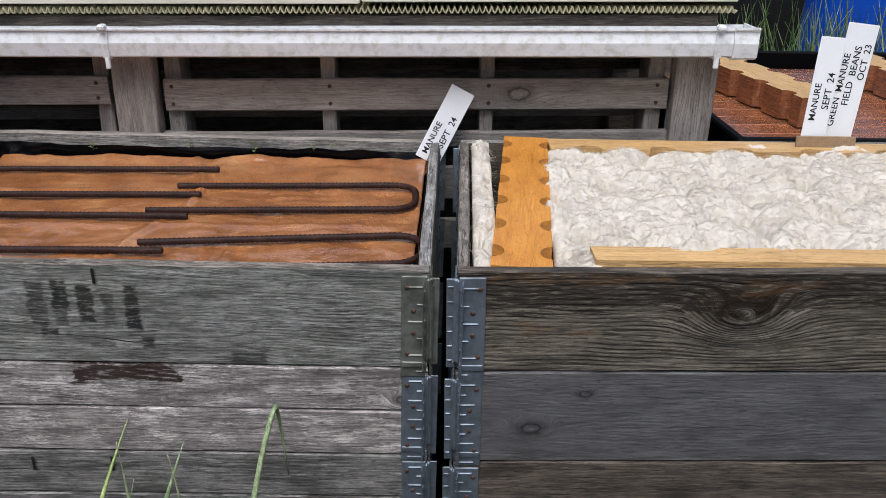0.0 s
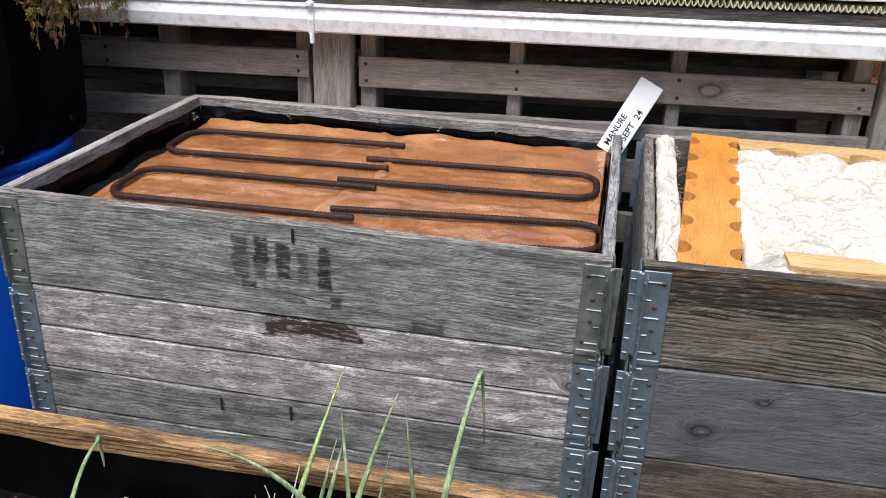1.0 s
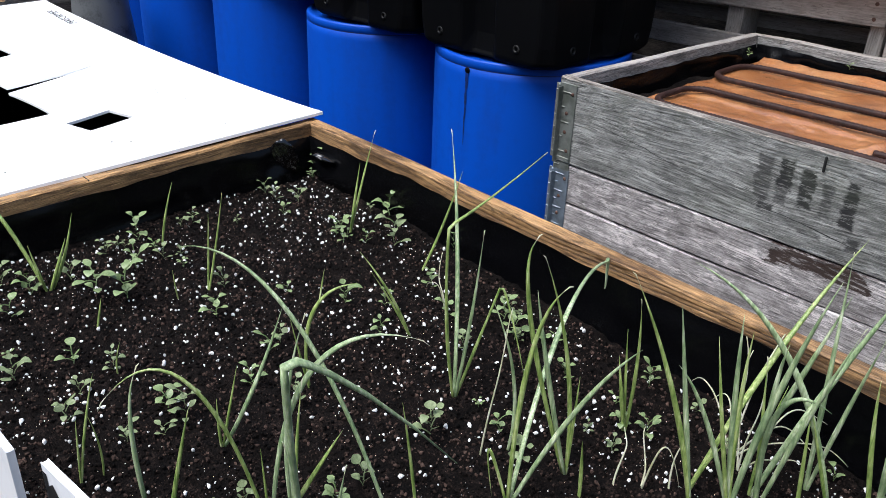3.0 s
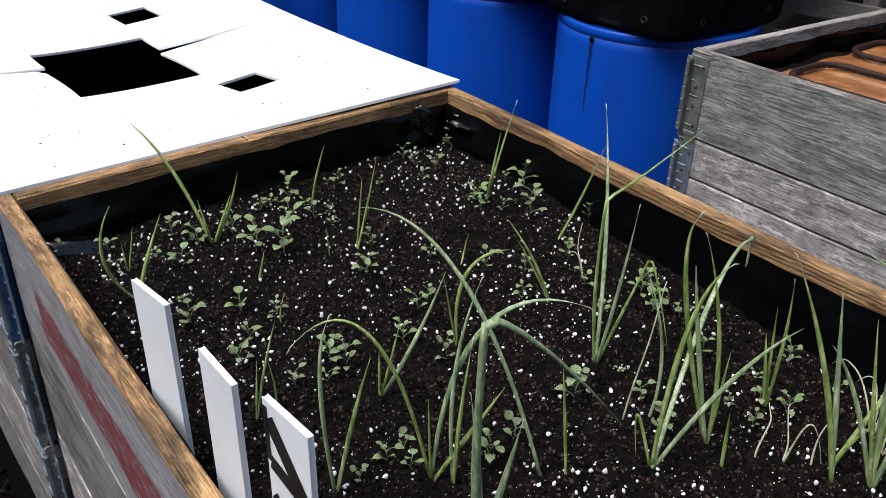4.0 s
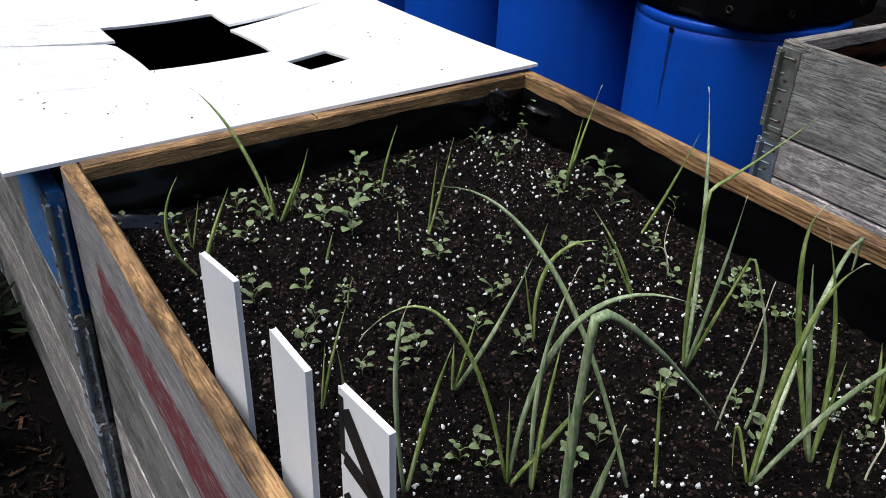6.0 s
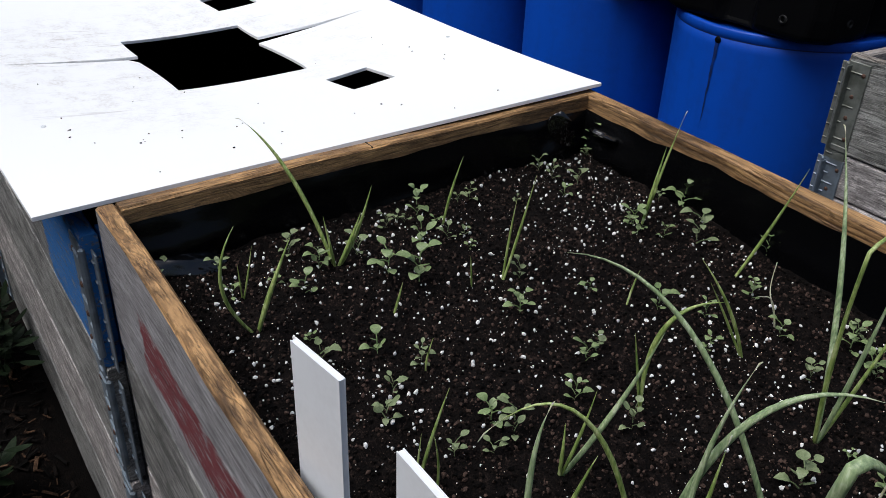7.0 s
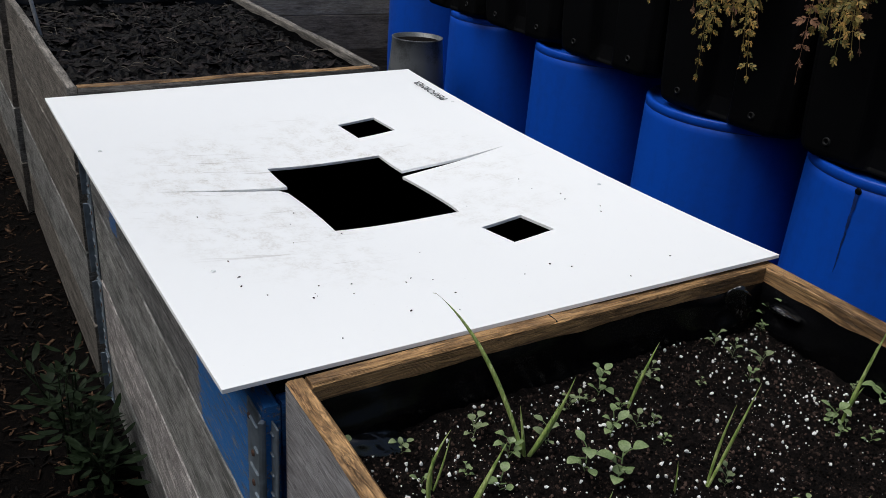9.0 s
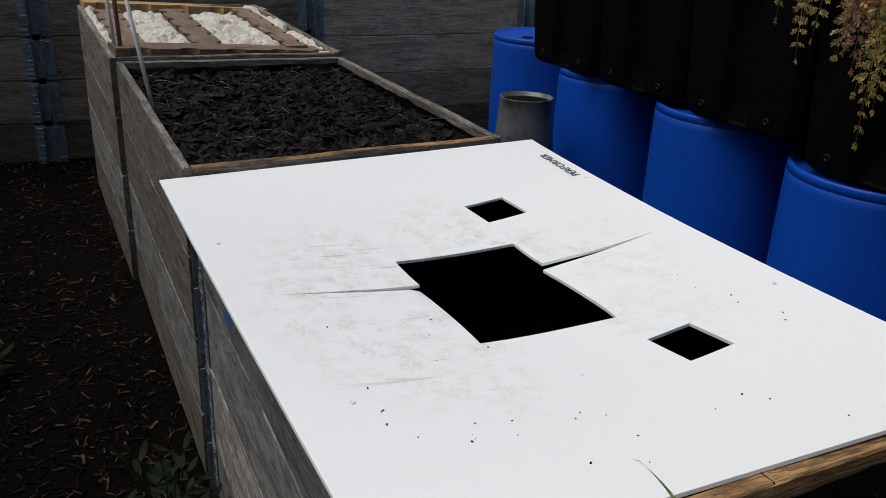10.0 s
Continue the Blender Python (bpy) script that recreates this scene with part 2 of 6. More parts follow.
    b.inputs["Coat Weight"].default_value = coat
    b.inputs["Coat Roughness"].default_value = 0.25
    b.inputs["Specular IOR Level"].default_value = 0.35
    bump(nt, b, mth(nt, "SUBTRACT", mth(nt, "ADD", grain, mth(nt, "MULTIPLY", knot, -0.3)), mth(nt, "MULTIPLY", check, 0.4)), 1.0, 0.0022)
    return m


def plastic(name, colour, rough=0.4, dirt=0.25, dirt_colour=(0.1, 0.09, 0.07), scale=6.0, bumpy=0.05, streaks=False, spec=0.5):
    m, nt, b = nodes(name)
    v = coords(nt)
    if streaks:
        v2 = N(nt, "ShaderNodeVectorMath", {0: v, 1: (3.0, 3.0, 0.5)}, operation="MULTIPLY").outputs[0]
    else:
        v2 = v
    big = tex(nt, v2, scale, 5.0, 0.6)
    small = tex(nt, v, scale * 14, 3.0)
    f = mth(nt, "MULTIPLY", ramp(nt, mth(nt, "ADD", mth(nt, "MULTIPLY", big, 0.75), mth(nt, "MULTIPLY", small, 0.25)), (0.47, grey(0)), (0.68, grey(1))), dirt)
    col = mix(nt, f, colour, dirt_colour)
    nt.links.new(col, b.inputs["Base Color"])
    nt.links.new(mth(nt, "ADD", rough - 0.06, mth(nt, "MULTIPLY", small, 0.15)), b.inputs["Roughness"])
    b.inputs["Specular IOR Level"].default_value = spec
    bump(nt, b, mth(nt, "ADD", big, mth(nt, "MULTIPLY", small, 0.4)), bumpy, 0.004)
    return m


def metal(name, colour, rough=0.45, dull=(0.2, 0.21, 0.2), amount=0.5, metallic=0.85):
    m, nt, b = nodes(name)
    v = coords(nt)
    big, small = tex(nt, v, 30.0, 4.0), tex(nt, v, 220.0, 2.0)
    f = mth(nt, "MULTIPLY", ramp(nt, big, (0.4, grey(0)), (0.65, grey(1))), amount)
    nt.links.new(mix(nt, f, colour, dull), b.inputs["Base Color"])
    b.inputs["Metallic"].default_value = metallic
    nt.links.new(mth(nt, "ADD", rough - 0.1, mth(nt, "MULTIPLY", big, 0.3)), b.inputs["Roughness"])
    bump(nt, b, small, 0.15, 0.0008)
    return m


def mottled(name, stops, scale=20.0, detail=5.0, rough=0.9, bumpy=0.5, dist=0.006, each=0.0, subsurface=0.0, spec=0.5):
    m, nt, b = nodes(name)
    v = coords(nt, own=False)
    n1, n2 = tex(nt, v, scale, detail, 0.65), tex(nt, v, scale * 7, 3.0)
    f = mth(nt, "ADD", mth(nt, "MULTIPLY", n1, 0.6), mth(nt, "MULTIPLY", n2, 0.4))
    if each:
        r = N(nt, "ShaderNodeNewGeometry").outputs["Random Per Island"]
        f = mth(nt, "ADD", f, mth(nt, "MULTIPLY", mth(nt, "SUBTRACT", r, 0.5), each))
    nt.links.new(ramp(nt, f, *stops), b.inputs["Base Color"])
    b.inputs["Roughness"].default_value = rough
    b.inputs["Specular IOR Level"].default_value = spec
    if subsurface:
        b.inputs["Subsurface Weight"].default_value = subsurface
        b.inputs["Subsurface Radius"].default_value = (0.01, 0.008, 0.006)
    bump(nt, b, f, bumpy, dist)
    return m


GREYWOOD = wood("weathered_grey_wood", (0.34, 0.336, 0.324), (0.075, 0.073, 0.07), (0.04, 0.04, 0.038), 0.65, 0.5, moss=0.1, flake=0.4, checks=0.75, grit=1.6)
PALEWOOD = wood("bleached_wood", (0.48, 0.448, 0.436), (0.15, 0.137, 0.133), (0.085, 0.075, 0.072), 0.6, 0.5, flake=0.85, flakes=(12.0, 34.0, 44.0), checks=0.7, grit=2.4)
DARKWOOD = wood("dark_wet_wood", (0.15, 0.125, 0.10), (0.03, 0.024, 0.02), (0.018, 0.015, 0.013), 0.7, 0.7, rough=0.6)
SLATEWOOD = wood("slate_grey_wood", (0.19, 0.19, 0.19), (0.06, 0.06, 0.06), (0.03, 0.03, 0.03), 0.55, 0.8, rough=0.6)
TOPWOOD = wood("worn_brown_edge_wood", (0.5, 0.295, 0.128), (0.1, 0.05, 0.02), (0.035, 0.02, 0.012), 0.75, 0.5, rough=0.45, flake=0.4, flakes=(9.0, 50.0, 70.0), figure=0.9, checks=0.55)
PALLETWOOD = wood("pallet_wood", (0.40, 0.372, 0.345), (0.215, 0.193, 0.175), (0.12, 0.105, 0.094), 0.4, 0.4, flake=0.1, checks=0.3)
GRIMEWOOD = wood("grimy_brown_wood", (0.27, 0.245, 0.215), (0.085, 0.075, 0.064), (0.035, 0.03, 0.025), 0.65, 0.6, flake=0.45, checks=0.9, grit=1.4)
WALLWOOD = wood("weathered_wall_wood", (0.62, 0.55, 0.46), (0.24, 0.205, 0.165), (0.12, 0.1, 0.08), 0.5, 0.5, flake=0.3)
BROWNWALL = wood("brown_wall_wood", (0.34, 0.295, 0.245), (0.12, 0.1, 0.08), (0.05, 0.04, 0.032), 0.6, 0.5, flake=0.25)
PINE = wood("varnished_pine", (0.7, 0.31, 0.055), (0.53, 0.2, 0.03), (0.4, 0.14, 0.022), 0.25, 0.6, rough=0.35, tint=0.05, coat=0.3, flake=0.1, checks=0.15)
PALEPINE = wood("pale_pine", (0.66, 0.42, 0.185), (0.5, 0.3, 0.115), (0.38, 0.21, 0.075), 0.2, 0.5, rough=0.45, tint=0.06, coat=0.2, flake=0.15, checks=0.35)
BROWNPINE = wood("dull_brown_pine", (0.27, 0.185, 0.125), (0.12, 0.076, 0.05), (0.06, 0.038, 0.026), 0.45, 0.4, rough=0.55, checks=0.3)
ZINC = metal("galvanised_steel", (0.27, 0.325, 0.385), 0.6, (0.12, 0.135, 0.145), 0.6)
ZINCGREEN = metal("mossy_galvanised_steel", (0.22, 0.235, 0.215), 0.55, (0.08, 0.09, 0.072), 0.8, 0.55)
RUSTSCREW = mottled("rusty_screw", ((0.3, (0.03, 0.014, 0.01)), (0.7, (0.11, 0.05, 0.03))), 200.0, rough=0.7)
BLUE = plastic("blue_drum_plastic", (0.004, 0.066, 0.45), 0.42, 0.55, (0.006, 0.04, 0.26), 3.0, 0.06, True, spec=0.3)
BLACKTUB = plastic("black_tub_plastic", (0.0025, 0.0026, 0.003), 0.5, 0.35, (0.005, 0.005, 0.005), 5.0, 0.1, spec=0.06)
LINER = plastic("black_liner_film", (0.0016, 0.0017, 0.0022), 0.22, 0.4, (0.004, 0.004, 0.0038), 14.0, 0.3, spec=0.18)
WHITEPVC = plastic("dirty_white_gutter", (0.77, 0.79, 0.82), 0.35, 0.5, (0.26, 0.26, 0.18), 48.0, 0.03)


def scuffed_board():
    m, nt, b = nodes("scuffed_white_board")
    v = coords(nt, own=False)
    big, mid_, fine = tex(nt, v, 3.2, 4.0), tex(nt, v, 26.0, 6.0, 0.7), tex(nt, v, 150.0, 4.0, 0.7)
    turn = N(nt, "ShaderNodeMapping", {0: v, "Rotation": (0, 0, 0.6), "Scale": (70.0, 5.0, 1.0)}).outputs[0]
    turn2 = N(nt, "ShaderNodeMapping", {0: v, "Rotation": (0, 0, -0.9), "Scale": (90.0, 7.0, 1.0)}).outputs[0]
    scr = mth(nt, "MAXIMUM", ramp(nt, tex(nt, turn, 1.0, 3.0, 0.6, 0.6), (0.66, grey(0)), (0.7, grey(1))), ramp(nt, tex(nt, turn2, 1.0, 3.0, 0.6, 0.6), (0.67, grey(0)), (0.71, grey(1))))
    off = N(nt, "ShaderNodeVectorMath", {0: v, 1: (-1.83, -1.08, 0.81)}, operation="SUBTRACT").outputs[0]
    far = N(nt, "ShaderNodeVectorMath", {0: off}, operation="LENGTH").outputs["Value"]
    worn_at = ramp(nt, far, (0.26, grey(1)), (0.45, grey(0.0)))
    zone = mth(nt, "MULTIPLY", ramp(nt, big, (0.4, grey(0)), (0.58, grey(1))), worn_at)
    smear = mth(nt, "MULTIPLY", zone, mth(nt, "MULTIPLY", ramp(nt, mid_, (0.44, grey(0)), (0.62, grey(1))), ramp(nt, fine, (0.4, grey(0.15)), (0.58, grey(1)))))
    col = mix(nt, mth(nt, "MULTIPLY", smear, 0.6), (0.905, 0.915, 0.92), (0.5, 0.46, 0.4))
    col = mix(nt, mth(nt, "MULTIPLY", mth(nt, "MULTIPLY", scr, zone), 0.6), col, (0.33, 0.3, 0.27))
    col = mix(nt, mth(nt, "MULTIPLY", ramp(nt, fine, (0.68, grey(0)), (0.74, grey(1))), 0.2), col, (0.3, 0.27, 0.24))
    nt.links.new(col, b.inputs["Base Color"])
    b.inputs["Roughness"].default_value = 0.42
    bump(nt, b, mth(nt, "MULTIPLY", mth(nt, "ADD", mid_, mth(nt, "MULTIPLY", scr, 0.5)), zone), 0.5, 0.003)
    return m


WHITEBOARD = scuffed_board()
SOIL = mottled("dark_compost", ((0.38, (0.001, 0.0007, 0.0006)), (0.54, (0.0045, 0.003, 0.0025)), (0.74, (0.045, 0.03, 0.025))), 70.0, 6.0, 0.95, 1.0, 0.008, spec=0.1)
MULCH = mottled("leaf_mulch", ((0.35, (0.0012, 0.0009, 0.0009)), (0.54, (0.006, 0.0044, 0.0042)), (0.78, (0.05, 0.038, 0.036))), 18.0, 6.0, 0.6, 0.9, 0.01, spec=0.12, each=0.3)
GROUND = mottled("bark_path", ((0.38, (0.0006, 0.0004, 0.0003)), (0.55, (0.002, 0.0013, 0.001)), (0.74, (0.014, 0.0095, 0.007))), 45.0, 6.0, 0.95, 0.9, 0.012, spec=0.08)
WOOL = mottled("sheep_wool", ((0.27, (0.26, 0.2, 0.13)), (0.35, (0.43, 0.37, 0.29)), (0.42, (0.53, 0.49, 0.425)), (0.55, (0.61, 0.575, 0.515))), 9.0, 8.0, 0.95, 0.8, 0.007)
REBAR = mottled("rusty_rebar", ((0.35, (0.009, 0.0045, 0.004)), (0.5, (0.024, 0.011, 0.009)), (0.7, (0.065, 0.029, 0.022))), 60.0, 4.0, 0.6, 0.3, 0.001, spec=0.2)
LEAF = mottled("onion_leaf", ((0.3, (0.03, 0.09, 0.02)), (0.5, (0.075, 0.16, 0.045)), (0.7, (0.16, 0.25, 0.09))), 40.0, 3.0, 0.45, 0.1, 0.001, each=0.25)


# ---- structure ----
def far_field(u, v):
    s = lambda w: math.copysign(abs(w) ** 3, w)
    x, y = -1.5 + 70 * s(2 * u - 1), 70 * s(2 * v - 1)
    return (x, y, ground_z(x) + 0.012 * hum(x * 3, y * 3))


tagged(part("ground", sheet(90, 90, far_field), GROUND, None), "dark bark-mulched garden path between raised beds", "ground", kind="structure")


# ---- raised beds ----
def plank_mesh(length, height, thick, seed, worn=1.0):
    """A sawn board: x along its length from 0, y inwards from its outer face, z down from its top."""
    rnd = random.Random(seed)
    bm = bmesh.new()
    n = max(2, int(length / (0.12 if worn <= 1 else 0.035)))
    c = 0.003
    sec = [(0, -c), (c, 0), (thick - c, 0), (thick, -c), (thick, -height + c), (thick - c, -height), (c, -height), (0, -height + c)]
    rings = []
    for i in range(n + 1):
        x = length * i / n
        dz, dy = 0.0016 * worn * rnd.uniform(-1, 1), 0.0008 * worn * rnd.uniform(-1, 1)
        rings.append([bm.verts.new((x, y + dy + 0.0005 * rnd.uniform(-1, 1), z + (dz if z > -height / 2 else -dz * 0.4) - (0.0012 * rnd.random() * worn))) for y, z in sec])
    for a, b in zip(rings, rings[1:]):
        for k in range(8):
            f = bm.faces.new((a[k], a[(k + 1) % 8], b[(k + 1) % 8], b[k]))
            f.material_index = 1 if k in (0, 1, 2) else 0
    bm.faces.new(rings[0])
    bm.faces.new(rings[-1][::-1])
    bmesh.ops.recalc_face_normals(bm, faces=bm.faces)
    me = bpy.data.meshes.new("plank")
    bm.to_mesh(me)
    bm.free()
    return me


def hinge_mesh(w, h, ribs, seed, flip=1):
    """A pressed steel corner plate: x across from its corner edge, y out to minus, z down from 0."""
    bm = bmesh.new()
    add_box(bm, w, 0.003, h, (w / 2, -0.0015, -h / 2), 0.0012)
    rnd = random.Random(seed)
    for i in range(ribs):
        z = -h * (i + 0.6) / ribs
        wide = w * (0.62 if i % 2 == 0 else 0.34)
        x0 = w * 0.12 if i % 2 == 0 else w * 0.06
        add_box(bm, wide, 0.0036, 0.0036, (x0 + wide / 2, -0.0034, z), 0.0015)
    add_box(bm, w * 0.92, 0.003, 0.012, (w / 2, -0.004, -h * 0.86), 0.0014)
    add_box(bm, 0.007, 0.009, h * 0.8, (-0.0015, -0.001, -h * 0.42), 0.003)
    if flip < 0:
        bmesh.ops.scale(bm, vec=(-1, 1, 1), verts=bm.verts)
        bmesh.ops.reverse_faces(bm, faces=bm.faces)
    me = bpy.data.meshes.new("hinge")
    bm.to_mesh(me)
    bm.free()
    return me


SCREW = bpy.data.meshes.new("screw")
_b = lathe([(0.0, 0.0022), (0.0035, 0.0018), (0.0046, 0.0)], 8)
_b.to_mesh(SCREW)
_b.free()
HINGES = {mt.name: [hinge_mesh(0.046, 0.205, 6, 1), hinge_mesh(0.046, 0.19, 9, 2), hinge_mesh(0.046, 0.205, 6, 1, -1), hinge_mesh(0.046, 0.19, 9, 2, -1)] for mt in (ZINC, ZINCGREEN)}


_b = box(0.021, 0.0025, 0.176, (0, 0, -0.088), 0.001)
for _i in range(6):
    add_box(_b, 0.011, 0.003, 0.003, (-0.004, -0.002, -0.015 - 0.029 * _i), 0.0012)
STRIP = {mt.name: bpy.data.meshes.new("hinge_strip") for mt in (ZINC, ZINCGREEN)}
for _me in STRIP.values():
    _b.to_mesh(_me)
_b.free()


def frame_of(p0, p1):
    """A matrix at p0 with x towards p1, y to the left of it and z upright."""
    x = (Vector(p1) - Vector(p0)).normalized()
    y = UP.cross(x).normalized()
    z = x.cross(y)
    m = Matrix((x, y, z)).transposed().to_4x4()
    m.translation = p0
    return m


def raised_bed(label, quad, collars, thick=0.022, green=(), seed=0, rim=None, screws=(0, 1, 2, 3), group="pallet collar beds", worn=1.0, bare=(), clear=(), lone=()):
    """A bed of stacked pallet collars. quad: outer top corners, front left, front right, back right, back left.
    collars: from the top, for each a list of (height, material or (front, right, back, left) materials)."""
    q = [Vector(p) for p in quad]
    root = thing("raised_bed", label, "raised bed", pose(*q[0]), group)
    base = q[0].copy()
    z = 0.0
    k = seed * 1000
    for ci, rows in enumerate(collars):
        total = sum(h for h, _ in rows)
        for h, mats in rows:
            for s in range(4):
                a, b = q[s] - base, q[(s + 1) % 4] - base
                a.z += z
                b.z += z
                d = (b - a).normalized()
                ins = 0.002 if s % 2 == 0 else thick + 0.001
                a2, b2 = a + d * ins, b - d * ins
                k += 1
                me = plank_mesh((b2 - a2).length, h - 0.003, thick, k, worn if z == 0.0 else 1.0)
                mt = mats[s] if isinstance(mats, (tuple, list)) else mats
                me.materials.append(mt)
                me.materials.append((rim[s] if isinstance(rim, tuple) else rim) if rim is not None and z == 0.0 else mt)
                part_of("plank", me, None, root, "", frame_of(a2, b2))
            z -= h
        for s in range(4):
            a, b, c0 = q[s] - base, q[(s + 1) % 4] - base, q[(s - 1) % 4] - base
            if s in bare and (ci == 0 or s in clear):
                continue
            top = Vector((0, 0, z + total - 0.012))
            zm = ZINCGREEN if (s in green and ci == 0) else ZINC
            var = 0 if ci == 0 else 1
            m1 = frame_of(a, b)
            m1.translation = a + top + m1.to_3x3() @ Vector((0.004, 0, 0))
            h1 = None if s in lone else part_of("hinge", HINGES[zm.name][var], zm, root, "", m1)
            m2 = frame_of(c0, a)
            m2.translation = a + top + m2.to_3x3() @ Vector((-0.004, 0, 0)) 
            h2 = part_of("hinge", HINGES[zm.name][var + 2], zm, root, "", m2)
            for mm, sg in ((m1, -1), (m2, 1)):
                if s in lone and sg < 0:
                    continue
                part_of("hinge_strip", STRIP[zm.name], zm, root, "", mm @ pose(sg * 0.011, 0.011, -0.008))
            if s in screws:
                for hh, sg in ((h1, 1), (h2, -1)):
                    if hh is None:
                        continue
                    for zz, xx in ((-0.022, 0.036), (-0.068, 0.024), (-0.112, 0.024), (-0.155, 0.034)):
                        part_of("screw", SCREW, RUSTSCREW, hh, "", pose(xx * sg, -0.0032, zz, 90, 0, 0))
    return root


T = 0.195
ZA = 0.80
GREYS = (GREYWOOD, GREYWOOD, GREYWOOD, GREYWOOD)


def one(m, h=T):
    return [(h, m)]


# the boards that carry marks of their own
STENCIL = (0.018, 0.018, 0.018)
_bars = [(0.487, 0.514, -0.125, -0.036, 0.5), (0.5, 0.532, -0.15, -0.128, 0.7), (0.53, 0.556, -0.092, -0.034, 0.85), (0.532, 0.55, -0.12, -0.095, 0.45), (0.572, 0.6, -0.118, -0.04, 0.85), (0.614, 0.636, -0.122, -0.056, 0.5), (0.652, 0.682, -0.13, -0.038, 0.97), (0.585, 0.63, -0.168, -0.158, 0.4), (0.675, 0.7, -0.17, -0.14, 0.6)]
BOARD_A1 = wood("stencilled_grey_wood", (0.33, 0.333, 0.315), (0.085, 0.085, 0.079), (0.06, 0.061, 0.056), 0.55, 0.2, moss=0.15, flake=0.5, figure=0.7, checks=0.8, flakes=(9.0, 36.0, 60.0), grit=1.5, cracks=((0.08, -0.08, 0.47, -0.137, 0.0006), (0.44, -0.136, 0.74, -0.158, 0.0009)),
                paint=[(0.83, 0.9, -0.205, -0.165, STENCIL, 0.05, 0.7)] + [(x0, x1, z0, z1, STENCIL, 0.022, min(1.0, c + 0.2)) for x0, x1, z0, z1, c in _bars])
BOARD_A2 = wood("bleached_knotted_wood", (0.52, 0.487, 0.474), (0.16, 0.147, 0.142), (0.085, 0.075, 0.072), 0.6, 0.2, flakes=(11.0, 30.0, 40.0), grit=2.6, eyes=((1.145, -0.068, 0.008), (0.66, 0.004, 0.013)), flake=0.8, checks=0.8, paint=((0.545, 0.73, -0.034, 0.01, (0.028, 0.013, 0.008), 0.07, 0.95),))
BOARD_B1 = wood("dark_wood_with_knot", (0.27, 0.24, 0.19), (0.04, 0.033, 0.026), (0.022, 0.017, 0.013), 0.5, 0.2, rough=0.5, flake=0.4, flakes=(6.0, 60.0, 120.0), figure=1.9, pitch=0.009, eyes=((0.497, -0.08, 0.024),), paint=((-0.1, 1.3, -0.075, 0.02, (0.02, 0.013, 0.008), 0.12, 0.85), (0.05, 0.36, -0.022, -0.004, (0.16, 0.085, 0.03), 0.07, 0.45), (0.12, 0.24, -0.118, -0.108, (0.2, 0.115, 0.045), 0.07, 0.4), (0.5, 0.62, -0.036, -0.022, (0.13, 0.065, 0.025), 0.07, 0.4)))
BOARD_B2 = wood("slate_wood_with_knots", (0.155, 0.155, 0.16), (0.078, 0.077, 0.08), (0.035, 0.034, 0.036), 0.4, 0.1, rough=0.6, figure=0.25, checks=0.35, eyes=((0.235, -0.045, 0.006), (0.14, -0.119, 0.010)), flake=0.12)
BOARD_C1 = wood("grey_wood_with_red_paint", (0.38, 0.37, 0.385), (0.15, 0.146, 0.152), (0.08, 0.077, 0.078), 0.45, 0.3,
                paint=((0.13, 0.62, -0.15, -0.075, (0.16, 0.012, 0.02), 0.04, 0.9),))
BOARD_D1 = wood("grey_wood_with_blue_paint", (0.28, 0.278, 0.275), (0.08, 0.08, 0.079), (0.04, 0.04, 0.04), 0.6, 0.3, checks=0.9, grit=1.5, cracks=((0.1, -0.06, 0.75, -0.075, 0.0012), (0.3, -0.13, 1.0, -0.12, 0.001)),
                paint=((0.94, 1.3, -0.2, 0.02, (0.015, 0.14, 0.42), 0.06, 0.95), (0.5, 0.72, -0.09, 0.03, (0.015, 0.14, 0.42), 0.06, 0.95), (0.27, 0.34, -0.17, -0.12, (0.015, 0.14, 0.42), 0.05, 0.7)))
BLUEWOOD = wood("blue_painted_wood", (0.02, 0.14, 0.42), (0.008, 0.06, 0.24), (0.02, 0.03, 0.06), 0.4, 0.2)

QA = [(-1.191, 0.008, ZA + 0.014), (0.0, 0.0, ZA), (0.03, 0.82, ZA), (-1.157, 0.83, ZA + 0.012)]
QB = [(0.045, -0.037, ZA + 0.016), (1.245, -0.055, ZA + 0.03), (1.27, 0.745, ZA + 0.03), (0.082, 0.765, ZA + 0.016)]
QC = [(-1.222, -1.404, 0.827), (-0.01, -1.40, 0.815), (-0.05, -0.648, 0.818), (-1.248, -0.623, 0.831)]
QD = [(-2.445, -1.455, 0.810), (-1.236, -1.425, 0.785), (-1.272, -0.63, 0.788), (-2.475, -0.66, 0.816)]
QE = [(-3.625, -1.522, 0.893), (-2.453, -1.475, 0.857), (-2.515, -0.69, 0.857), (-3.62, -0.765, 0.888)]
QF = [(-4.73, -1.6, 0.96), (-3.635, -1.54, 0.905), (-3.63, -0.765, 0.9), (-4.75, -0.83, 0.955)]

